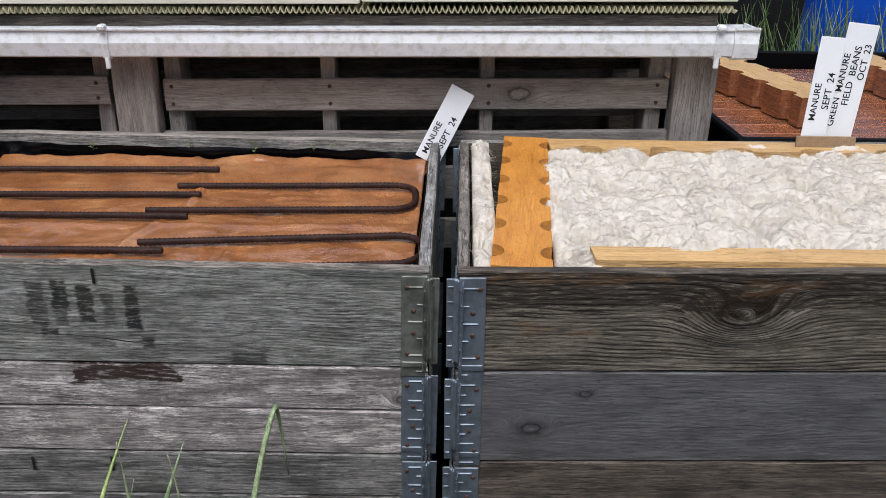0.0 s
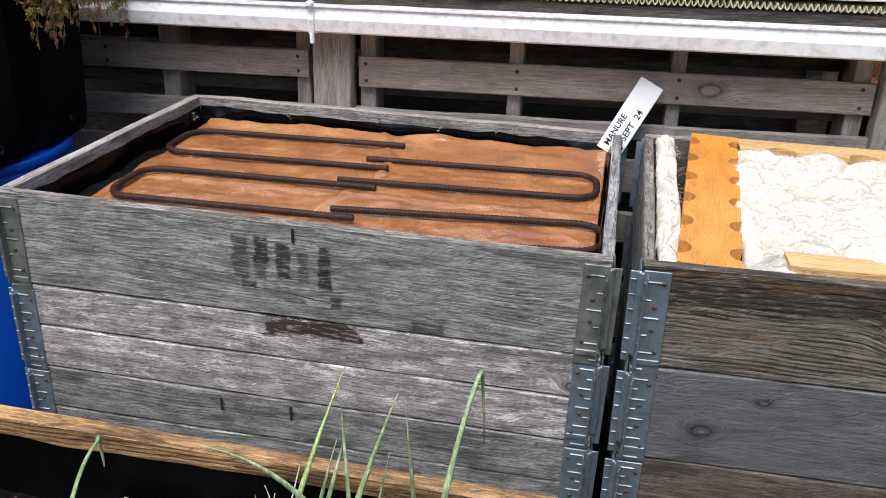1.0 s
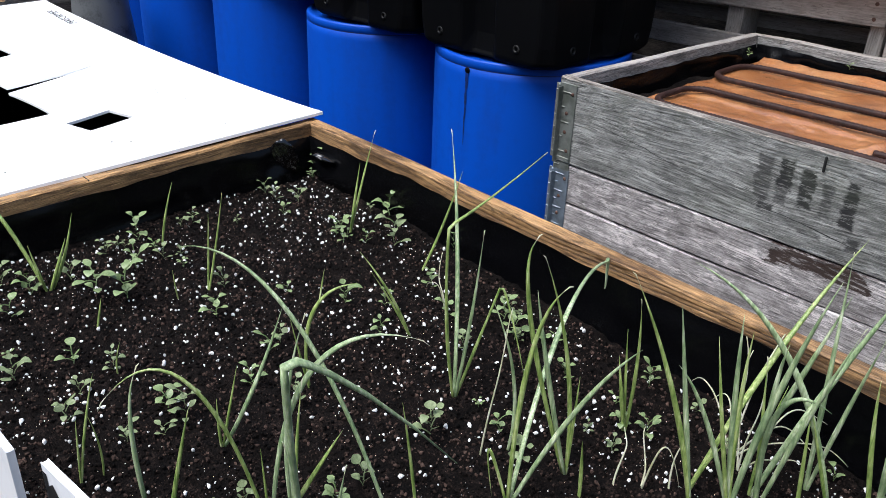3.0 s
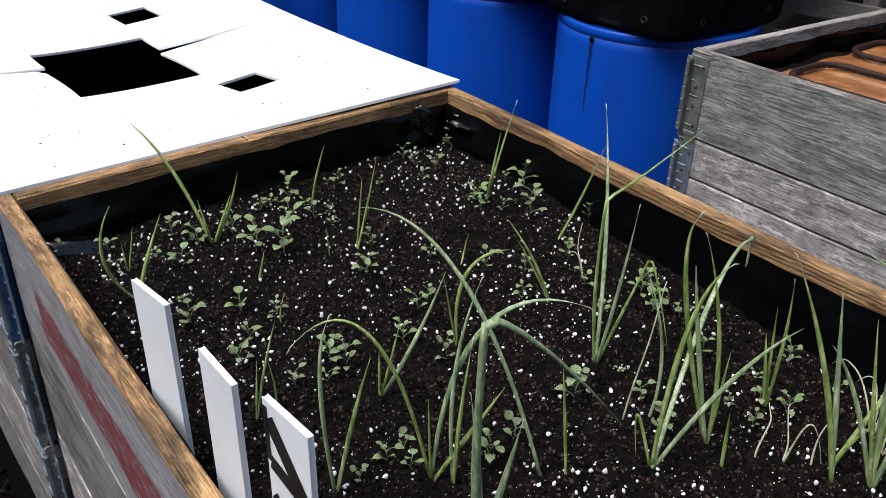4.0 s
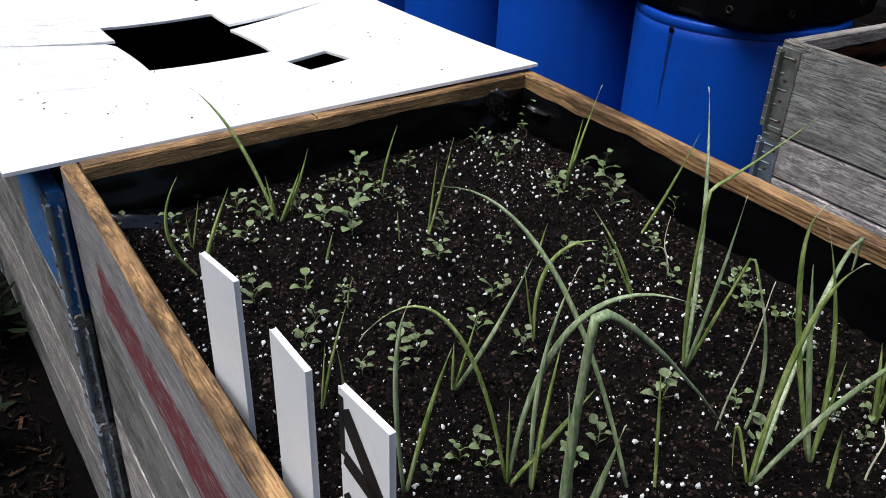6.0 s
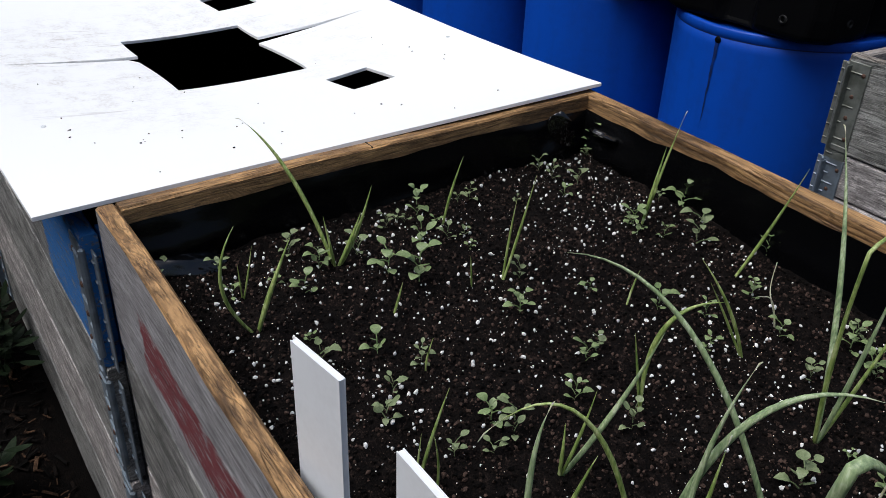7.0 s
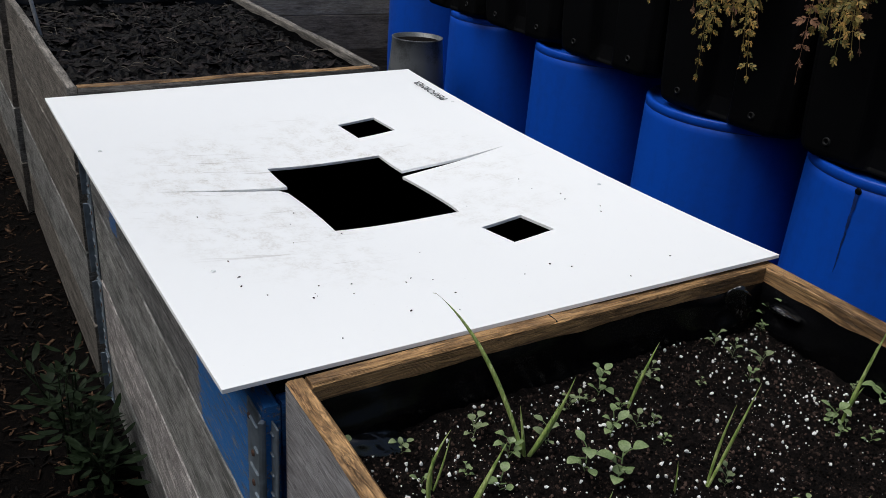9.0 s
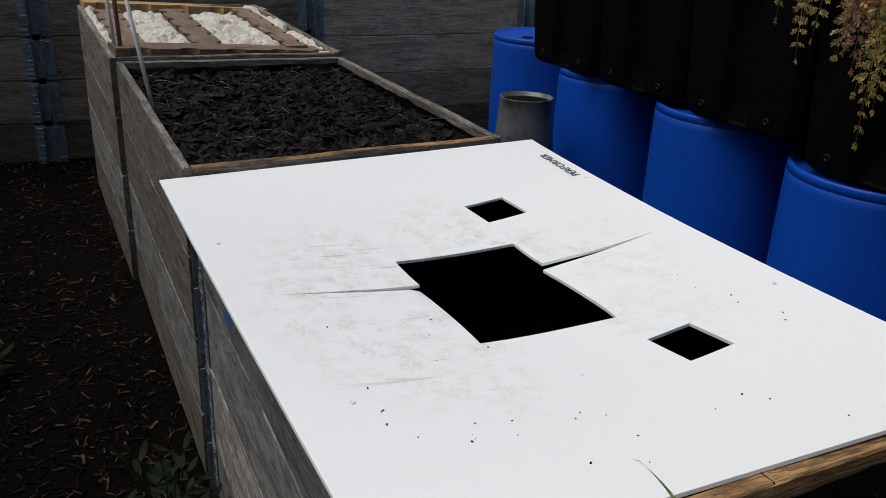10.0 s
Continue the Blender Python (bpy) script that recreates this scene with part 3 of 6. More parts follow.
raised_bed("weathered grey timber raised bed lined with black film", QA,
           [[(0.2, (BOARD_A1, GREYWOOD, GREYWOOD, GREYWOOD))], [(0.094, (BOARD_A2, GREYWOOD, GREYWOOD, PALEWOOD)), (0.1, (PALEWOOD, GREYWOOD, GREYWOOD, PALEWOOD))], [(0.1, GREYWOOD), (0.095, GREYWOOD)], one(GREYWOOD, 0.215)], green=(0, 1), seed=1, rim=(GRIMEWOOD, GREYWOOD, PALLETWOOD, PALLETWOOD))
raised_bed("dark wet timber raised bed packed with wool", QB,
           [[(0.2, (BOARD_B1, DARKWOOD, DARKWOOD, GREYWOOD))], [(T, (BOARD_B2, SLATEWOOD, DARKWOOD, GREYWOOD))], one(DARKWOOD), one(DARKWOOD, 0.226)], seed=2, rim=(DARKWOOD, GRIMEWOOD, GREYWOOD, GRIMEWOOD))
raised_bed("grey timber raised bed with worn brown rim and red paint", QC,
           [[(0.2, (BOARD_C1, GREYWOOD, TOPWOOD, TOPWOOD))], one(GREYWOOD, 0.2), one(PALEWOOD, 0.2), one(GREYWOOD, 0.2)], green=(0, 1, 2, 3), seed=3, rim=TOPWOOD, screws=(), worn=0.9, bare=(0,), clear=(0,))
raised_bed("grey timber raised bed with blue paint under a white board", QD,
           [[(0.198, (BOARD_D1, BLUEWOOD, GREYWOOD, GREYWOOD))], one(GREYWOOD, 0.2), one(PALEWOOD, 0.2), one(GREYWOOD, 0.18)], seed=4, screws=(0, 1), lone=(1,))
raised_bed("grey timber raised bed filled with dark leaf mulch", QE,
           [one(GRIMEWOOD, 0.2), one(GRIMEWOOD, 0.2), one(GREYWOOD, 0.2), one(GRIMEWOOD, 0.18)], seed=5, rim=(GRIMEWOOD, TOPWOOD, GRIMEWOOD, GRIMEWOOD), screws=(), bare=(0, 1, 2, 3), clear=(0, 1, 2, 3))
raised_bed("grey timber raised bed with wool and brown boards", QF,
           [one(GRIMEWOOD, 0.2), one(GRIMEWOOD, 0.2), one(GREYWOOD, 0.2), one(GRIMEWOOD, 0.2)], seed=6, screws=(), bare=(0, 1, 2, 3), clear=(0, 1, 2, 3))
for i, (y0, y1, top, n) in enumerate(((-3.0, -1.80, 1.19, 5), (-1.765, -0.49, 1.19, 5), (-0.455, 0.80, 0.955, 4), (0.835, 2.05, 0.955, 4))):
    raised_bed("dark stacked pallet collar bed across the end of the row", [(-5.9, y0, top), (-5.1, y0, top), (-5.1, y1, top), (-5.9, y1, top)],
               [one((DARKWOOD, WALLWOOD if n == 4 and c < 2 else BROWNWALL, DARKWOOD, DARKWOOD), 0.204) for c in range(n - 1)] + [one(DARKWOOD, 0.19)], seed=10 + i, screws=())


SLIT = plastic("dark_saw_cut", (0.006, 0.006, 0.005), 0.9, 0.1)
for x, z, h in ((-0.582, ZA - 0.001, 0.03), (-0.752, 0.404, 0.032), (-0.603, 0.404, 0.034)):
    solo("saw_cut", box(0.005, 0.004, h, (x, -0.0004, z - h / 2), 0.0018), SLIT, "dark saw cut in the grey board", "mark")


solo("saw_cut", box(0.026, 0.0022, 0.034, (-1.226, -1.045, 0.8115), 0.0006), SLIT, "dark joint between two lengths of the worn rim", "mark")
CARD = mottled("damp_brown_card", ((0.3, (0.2, 0.13, 0.075)), (0.7, (0.36, 0.25, 0.15))), 60.0, rough=0.9)
solo("card_strip", box(0.15, 0.006, 0.05, (0, 0, 0.025), 0.0015), CARD, "damp brown card strip at the foot of the labels", "card", pose(0.995, 0.69, 0.805, -6, 0, -1))


# ---- linings and fillings ----
def quad_at(q, u, v):
    a = q[0] + (q[1] - q[0]) * u
    b = q[3] + (q[2] - q[3]) * u
    return a + (b - a) * v


def liner(quad, drop, depth, label, seed, thick=0.0225):
    """Black film hung on the inside of a bed's four walls, its upper hem uneven."""
    q = [Vector(p) for p in quad]
    c = sum(q, Vector()) / 4
    root = thing("bed_liner", label, "liner", group="bed liners")
    for s in range(4):
        a, b = q[s], q[(s + 1) % 4]
        x = (b - a).normalized()
        y = UP.cross(x).normalized()
        L = (b - a).length
        def f(u, v):
            d = thick + 0.004 + u * (L - 2 * thick - 0.008)
            w = hum(d * 5, seed + s, 0)
            hem = drop + 0.006 * w + 0.004 * hum(d * 17, seed, s)
            fold = 0.003 + 0.0025 * hum(d * 9, v * 2 + seed, s * 3.0) + 0.004 * v * (1 + hum(d * 4, v * 3, seed + 5))
            fold += 0.006 * max(0.0, hum(d * 6, v * 4 + 3, seed + s * 7.0))
            near = min(d, L - d)
            if near < 0.17:
                fold += 0.012 * math.sin(math.pi * min(1.0, near / 0.17)) * (v * (1.15 - v)) * 3 * (1 + 0.8 * hum(d * 30, v * 5, seed))
            p = a + x * d + y * (thick + abs(fold))
            return (p.x, p.y, p.z - hem - v * (depth - hem))
        part("film", sheet(110, 14, f), LINER, root)
    return root


def fill(name, quad, depths, material, label, category, rise=0.008, freq=9.0, n=(60, 40), inset=0.024, kind="stuff", fn=None):
    q = [Vector(p) for p in quad]
    L, W = (q[1] - q[0]).length, (q[3] - q[0]).length
    iu, iv = inset / L, inset / W
    def f(u, v):
        p = quad_at(q, iu + u * (1 - 2 * iu), iv + v * (1 - 2 * iv))
        e = fn(p.x, p.y) if fn else rise * (hum(p.x * freq, p.y * freq, 3.0) + 0.5 * hum(p.x * freq * 3, p.y * freq * 3, 5.0))
        return (p.x, p.y, p.z - depths[0] + (depths[0] - depths[1]) * u + e)
    return solo(name, sheet(*n, f), material, label, category, kind=kind)


def scatter(name, verts, faces, placed, material, label, category, parent=None):
    """Many small pieces joined: each of placed is a 4 x 4 matrix."""
    V = np.array([(*v, 1.0) for v in verts])
    F = [tuple(f) for f in faces]
    allv, allf = [], []
    for i, m in enumerate(placed):
        allv.append((V @ np.array(m).T)[:, :3])
        k = i * len(V)
        allf.extend(tuple(a + k for a in f) for f in F)
    me = bpy.data.meshes.new(name)
    me.from_pydata(np.concatenate(allv).tolist(), [], allf)
    ob = part_of(name, me, material, parent)
    return tagged(ob, label, category, kind="stuff")


def ico(seed, rough=0.2):
    bm = bmesh.new()
    bmesh.ops.create_icosphere(bm, subdivisions=1, radius=1)
    rnd = random.Random(seed)
    vs = [tuple(v.co * (1 + rough * rnd.uniform(-1, 1))) for v in bm.verts]
    fs = [tuple(v.index for v in f.verts) for f in bm.faces]
    bm.free()
    return vs, fs


def soil_z(x, y):
    return 0.742 - 0.038 * (min(max(x, -1.2), 0) + 1.2) + 0.007 * (hum(x * 9, y * 9, 3) + 0.6 * hum(x * 30, y * 30, 5)) + 0.0035 * hum(x * 90, y * 90, 8)


def in_c(rnd, m=0.03):
    while True:
        x, y = rnd.uniform(-1.22, -0.04), rnd.uniform(-1.40, -0.64)
        if y > -1.411 + 0.03 + m * 0.5 and y < -0.64 - 0.02 * (x + 1.24) - 0.012 - m * 0.3 and x > -1.215 - 0.046 * (y + 1.41) + 0.03 and x < -0.08:
            return x, y


fill("compost", [(x, y, 0.0) for x, y, z in QC], (0.0, 0.0), SOIL, "dark crumbly compost flecked with white perlite", "compost", n=(300, 200), fn=soil_z)
fill("compost", QA, (0.08, 0.08), SOIL, "dark manure compost under the brown sheet", "compost", 0.012)
fill("compost", QD, (0.34, 0.32), SOIL, "dark compost deep under the white board", "compost")
liner(QA, 0.028, 0.12, "black film lining the inside of the bed", 1)
liner(QC, 0.021, 0.13, "glossy black film lining the inside of the bed", 2)
liner(QD, 0.03, 0.4, "black film lining the inside of the bed", 5)
liner(QE, 0.02, 0.12, "black film lining the inside of the bed", 3)

LINERFOLD = plastic("creased_black_film", (0.0016, 0.0017, 0.0022), 0.16, 0.2, (0.003, 0.003, 0.003), 12.0, 0.15, spec=0.8)


def film_fold(m, l, w, h, seed):
    """Surplus film bunched up in a corner: a puckered, pillow-like bulge."""
    def f(u, v):
        a, b = 2 * math.pi * u, math.pi * (v - 0.5)
        x, y, z = math.cos(a) * math.cos(b), math.sin(a) * math.cos(b), math.sin(b)
        k = 1 + 0.3 * hum(x * 1.6, y * 1.6, seed + z) + 0.1 * hum(x * 6 + y * 2, y * 2, seed + 2)
        return (x * l * k, y * w * k, z * h * k)
    part("film_fold", sheet(48, 24, f), LINERFOLD, FOLDS, "", m)


FOLDS = thing("bed_liner", "creased fold of glossy black film bunched in a corner", "liner", group="bed liners")
film_fold(pose(-1.183, -1.322, 0.74, 0, 12, 84), 0.06, 0.02, 0.017, 3)
film_fold(pose(-1.207, -0.715, 0.79, 20, 60, 80), 0.035, 0.006, 0.02, 5)
film_fold(pose(-1.165, -0.661, 0.785, 70, 0, 0), 0.03, 0.006, 0.02, 8)

_r = random.Random(4)
PERLITE = mottled("white_perlite", ((0.3, (0.78, 0.77, 0.75)), (0.6, (0.9, 0.9, 0.89))), 200.0, rough=0.9)
CRUMB = mottled("compost_crumb", ((0.25, (0.001, 0.0007, 0.0006)), (0.54, (0.0045, 0.003, 0.0024)), (0.82, (0.08, 0.052, 0.042))), 90.0, rough=0.9, each=0.7, spec=0.1)


def grains(name, count, r0, r1, material, label, category, seed, flat=0.8, cluster=0.0):
    rnd = random.Random(seed)
    placed = []
    while len(placed) < count:
        x, y = in_c(rnd)
        if cluster and hum(x * 6, y * 6, seed) + 0.35 * hum(x * 20, y * 20, seed) < rnd.uniform(-1, 0.9) * cluster:
            continue
        r = r0 + (r1 - r0) * rnd.random() ** (4.0 if cluster else 2.5)
        m = pose(x, y, soil_z(x, y) + r * (0.75 if cluster else 0.4), rnd.uniform(0, 360), rnd.uniform(0, 360), rnd.uniform(0, 360)) @ Matrix.Diagonal((r, r * rnd.uniform(0.6, 1), r * flat, 1))
        placed.append(m)
    v, f = ico(seed, 0.24 if cluster else 0.42)
    return scatter(name, v, f, placed, material, label, category)


grains("perlite", 4600, 0.0005, 0.0034, PERLITE, "scattered white perlite grains on compost", "perlite", 3, cluster=0.62)
grains("compost_crumbs", 44000, 0.0008, 0.0036, CRUMB, "dark compost crumbs and bark bits", "compost", 7)

# leaf mulch
_leafv = [(-1, -0.5, 0.1), (0, -0.75, -0.1), (1, -0.2, 0.25), (0.9, 0.35, 0.05), (0, 0.7, 0.2), (-0.9, 0.45, -0.1), (0, 0, 0.35)]
_leaff = [(0, 1, 6), (1, 2, 6), (2, 3, 6), (3, 4, 6), (4, 5, 6), (5, 0, 6)]


def mulch_z(x, y):
    return 0.02 * hum(x * 7, y * 7, 2) + 0.03 * (abs(hum(x * 15, y * 15, 4)) - 0.2) + 0.016 * (abs(hum(x * 38, y * 38, 6)) - 0.2) + 0.005 * hum(x * 90, y * 90, 9)


fill("leaf_mulch", QE, (0.042, 0.042), MULCH, "dark rotting leaf mulch filling the bed", "mulch", n=(220, 150), fn=mulch_z)
_q = [Vector(p) for p in QE]
_pl = []
for i in range(2200):
    p = quad_at(_q, _r.uniform(0.03, 0.97), _r.uniform(0.045, 0.955))
    s = 0.005 + 0.018 * _r.random() ** 2
    _pl.append(pose(p.x, p.y, p.z - 0.04 + mulch_z(p.x, p.y) + 0.002, _r.uniform(-24, 24), _r.uniform(-24, 24), _r.uniform(0, 360)) @ Matrix.Diagonal((s * _r.uniform(0.7, 1.8), s * _r.uniform(0.3, 0.9), s, 1)))
scatter("leaf_litter", _leafv, _leaff, _pl, MULCH, "curled dark dead leaves on the mulch", "leaves")

STRAW = mottled("pale_straw", ((0.3, (0.06, 0.05, 0.04)), (0.6, (0.16, 0.135, 0.1))), 40.0, rough=0.7, each=0.4)
bm = bmesh.new()
for i in range(60):
    p = quad_at(_q, _r.uniform(0.05, 0.95), _r.uniform(0.06, 0.94))
    a, l = _r.uniform(0, 6.28), _r.uniform(0.015, 0.05)
    d = Vector((math.cos(a) * l, math.sin(a) * l, _r.uniform(-0.008, 0.008)))
    c = Vector((p.x, p.y, p.z - 0.031 + mulch_z(p.x, p.y)))
    tube(bm, [c - d, c + Vector((0, 0, 0.004)), c + d], [0.0007, 0.0009, 0.0006], 4, caps=False)
solo("straw", bm, STRAW, "pale thin straws strewn on the dark mulch", "straw", kind="stuff")

# bark chips on the path
_chip = [(-1, -0.3, -0.2), (1, -0.2, -0.2), (0.85, 0.3, -0.2), (-0.9, 0.25, -0.2), (-0.9, -0.22, 0.2), (0.92, -0.15, 0.2), (0.8, 0.22, 0.2), (-0.8, 0.2, 0.2)]
_chipf = [(0, 3, 2, 1), (4, 5, 6, 7), (0, 1, 5, 4), (1, 2, 6, 5), (2, 3, 7, 6), (3, 0, 4, 7)]
_pl = []
for i in range(17000):
    x = -1.0 - 4.2 * _r.random() ** 1.2
    y = _r.uniform(-2.6, -1.47)
    s = 0.003 + 0.017 * _r.random() ** 2.2
    _pl.append(pose(x, y, ground_z(x) + 0.006 + 0.012 * hum(x * 3, y * 3), _r.uniform(-25, 25), _r.uniform(-20, 20), _r.uniform(0, 360)) @ Matrix.Diagonal((s, s * _r.uniform(0.4, 1), s * 0.35, 1)))
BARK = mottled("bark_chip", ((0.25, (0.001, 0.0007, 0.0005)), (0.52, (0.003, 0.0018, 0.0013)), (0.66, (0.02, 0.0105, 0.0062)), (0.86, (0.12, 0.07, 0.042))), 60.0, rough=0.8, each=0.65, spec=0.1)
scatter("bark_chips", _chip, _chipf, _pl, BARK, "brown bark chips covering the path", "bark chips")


# ---- wool ----
def dome(x, y, z):
    """Rounded puffs packed side by side, with creases between them."""
    d = noise.voronoi((x, y, z))[0][0]
    return math.sqrt(max(0.0, 1 - (d / 0.8) ** 2))


def wool_z(x, y, seed=0.0):
    wx, wy = x + 0.03 * hum(x * 9, y * 9, seed), y + 0.03 * hum(x * 9 + 9, y * 9, seed)
    sx, sy = wx + 0.008 * hum(wx * 40, wy * 40, seed + 6), wy + 0.008 * hum(wx * 40, wy * 40, seed + 7)
    puff = 0.042 * dome(wx * 11, wy * 12, seed + 0.5) + 0.016 * hum(x * 5, y * 5, seed + 5)
    tuft = 0.016 * dome(sx * 32, sy * 35, seed + 0.3)
    curl = 0.006 * dome(sx * 85, sy * 92, seed + 0.7) + 0.003 * hum(sx * 150, sy * 160, seed + 4)
    return puff + tuft + curl - 0.048


def wool_bed(name, quad, u0, u1, v0, v1, depth, n, seed, label):
    q = [Vector(p) for p in quad]
    def f(u, v):
        p = quad_at(q, u0 + (u1 - u0) * u, v0 + (v1 - v0) * v)
        e = min(u * (u1 - u0) * 1.2, (1 - u) * (u1 - u0) * 1.2, v * (v1 - v0) * 0.8, (1 - v) * (v1 - v0) * 0.8)
        k = min(1.0, e / 0.03)
        jx, jy = 0.008 * hum(p.x * 25, p.y * 25, seed), 0.008 * hum(p.x * 25, p.y * 25, seed + 3)
        return (p.x + jx * k, p.y + jy * k, p.z - depth + wool_z(p.x, p.y, seed) - 0.02 * (1 - math.sqrt(1 - (1 - k) ** 2)))
    return solo(name, sheet(*n, f), WOOL, label, "wool", kind="stuff")


wool_bed("wool", QB, 0.148, 0.985, 0.085, 0.875, 0.0, (400, 250), 1.0, "cream sheep wool packed between pine boards")
wool_bed("wool", QB, 0.148, 0.215, 0.022, 0.13, 0.006, (60, 50), 2.0, "cream sheep wool packed between pine boards")
wool_bed("wool", QB, 0.56, 0.86, 0.885, 0.955, 0.006, (110, 30), 6.0, "thin cream fleece draped over the pale pine board")
wool_bed("wool", QB, 0.024, 0.062, 0.025, 0.97, 0.0, (36, 240), 4.0, "narrow strip of cream wool along the bed wall")


WOOLLOCK = mottled("wool_fibre", ((0.35, (0.46, 0.41, 0.34)), (0.5, (0.54, 0.505, 0.45)), (0.65, (0.62, 0.585, 0.53))), 30.0, rough=0.95, each=0.25)


def wool_locks(quad, u0, u1, v0, v1, depth, count, seed, wseed):
    """Loose crimped fibres teased out of the wool."""
    q = [Vector(p) for p in quad]
    rnd = random.Random(seed)
    verts, faces = [], []
    while len(verts) < count * 24:
        u, v = rnd.uniform(u0, u1), rnd.uniform(v0, v1)
        p = quad_at(q, u, v)
        h = rnd.uniform(0, 6.28) + 2 * hum(p.x * 8, p.y * 8, seed)
        length = rnd.uniform(0.012, 0.042)
        turn = rnd.uniform(-70, 70)
        r = rnd.uniform(0.0002, 0.0006)
        crimp, lift = rnd.uniform(0.0008, 0.0022), rnd.uniform(-0.001, 0.003)
        k = len(verts)
        x, y = p.x, p.y
        for i in range(8):
            s = i / 7
            h += turn * length / 7
            x += math.cos(h) * length / 7
            y += math.sin(h) * length / 7
            cx, cy = -math.sin(h) * crimp * math.sin(s * 14), math.cos(h) * crimp * math.sin(s * 14)
            z = p.z - depth + wool_z(x, y, wseed) + 0.0015 + lift * math.sin(math.pi * s)
            for a in (0, 2.09, 4.19):
                rr = r * (1 - 0.6 * s)
                verts.append((x + cx - math.sin(h) * rr * math.cos(a), y + cy + math.cos(h) * rr * math.cos(a), z + rr * math.sin(a)))
        for i in range(7):
            for a in range(3):
                faces.append((k + 3 * i + a, k + 3 * i + (a + 1) % 3, k + 3 * i + 3 + (a + 1) % 3, k + 3 * i + 3 + a))
    me = bpy.data.meshes.new("wool_locks")
    me.from_pydata(verts, [], faces)
    return tagged(part_of("wool_locks", me, WOOLLOCK, None), "loose crimped cream wool fibres on the bed", "wool", kind="stuff")


wool_locks(QB, 0.17, 0.955, 0.11, 0.855, 0.0, 9000, 5, 1.0)
wool_locks(QB, 0.165, 0.2, 0.05, 0.12, 0.006, 200, 6, 2.0)
wool_locks(QB, 0.042, 0.045, 0.06, 0.93, 0.0, 260, 7, 4.0)


def notched_board(w, l, t, notches, r, both=True, seed=0, chamfer=0.0):
    """A thick board lying along its x, with half-round notches cut into its long edges."""
    bm = bmesh.new()
    def edge(y, sgn, cuts):
        pts = []
        x = 0.0
        for c in cuts:
            pts.append((c - r, y))
            for k in range(1, 8):
                a = math.pi * k / 8
                pts.append((c - r * math.cos(a), y - sgn * r * 0.85 * math.sin(a)))
            pts.append((c + r, y))
        return pts
    cuts = [l * (i + 0.5) / notches for i in range(notches)]
    lo = [(0, -w / 2)] + (edge(-w / 2, -1, cuts)) + [(l, -w / 2)]
    hi = [(0, w / 2)] + (edge(w / 2, 1, cuts) if both else []) + [(l, w / 2)]
    loop = lo + hi[::-1]
    bot = [bm.verts.new((x, y, 0)) for x, y in loop]
    f = bm.faces.new(bot)
    ex = bmesh.ops.extrude_face_region(bm, geom=[f])
    for v in ex["geom"]:
        if isinstance(v, bmesh.types.BMVert):
            v.co.z = t
    bmesh.ops.recalc_face_normals(bm, faces=bm.faces)
    return bm


zb = ZA + 0.019
solo("notched_board", notched_board(0.108, 0.735, 0.055, 6, 0.026, True, 0), PINE, "varnished pine board with half-round notches in both edges", "board", pose(0.157, -0.013, zb - 0.06, 0, -1.9, 83.2), "notched boards")
solo("notched_board", notched_board(0.085, 0.93, 0.05, 5, 0.034, False), PALEPINE, "pale pine board with half-round notches along its edge", "board", pose(0.3, 0.70, zb - 0.042, 0, 0, -1), "notched boards")
solo("notched_board", notched_board(0.06, 0.92, 0.04, 0, 0.01, False), PALEPINE, "pale bare pine board lying along the bed's rim", "board", pose(0.285, 0.018, zb - 0.032, 0, 0, -0.8), "notched boards")

# boards and wool of the far bed
_q = [Vector(p) for p in QF]
for name, u0, u1, v0, v1, sd in (("wool", 0.16, 0.84, 0.16, 0.4, 11.0), ("wool", 0.16, 0.84, 0.53, 0.8, 14.0), ("wool", 0.02, 0.98, 0.02, 0.08, 17.0), ("wool", 0.02, 0.98, 0.9, 0.98, 19.0)):
    wool_bed(name, QF, u0, u1, v0, v1, 0.004, (150, 70 if v1 - v0 > 0.1 else 20), sd, "cream sheep wool packed between brown boards")


def far_board(u, v, turn, w, l, mat_, n=4, both=True, lift=0.0, r=0.032):
    p = quad_at(_q, u, v)
    return solo("notched_board", notched_board(w, l, 0.055, n, r, both), mat_, "dull brown wooden board with half-round notches", "board", pose(p.x, p.y, p.z - 0.03 + lift, 0, 3.1, turn), "notched boards")


far_board(0.93, 0.02, 96, 0.15, 0.79, BROWNPINE, 5, False)
far_board(0.12, 0.13, 3, 0.1, 0.84, BROWNPINE, 5, lift=-0.022, r=0.026)
far_board(0.12, 0.47, 3, 0.1, 0.84, BROWNPINE, 5, lift=-0.022, r=0.026)
far_board(0.12, 0.86, 3, 0.08, 0.84, BROWNPINE, 5, lift=-0.022, r=0.022)
far_board(0.05, 0.02, 96, 0.13, 0.79, PALEPINE, 5, False)


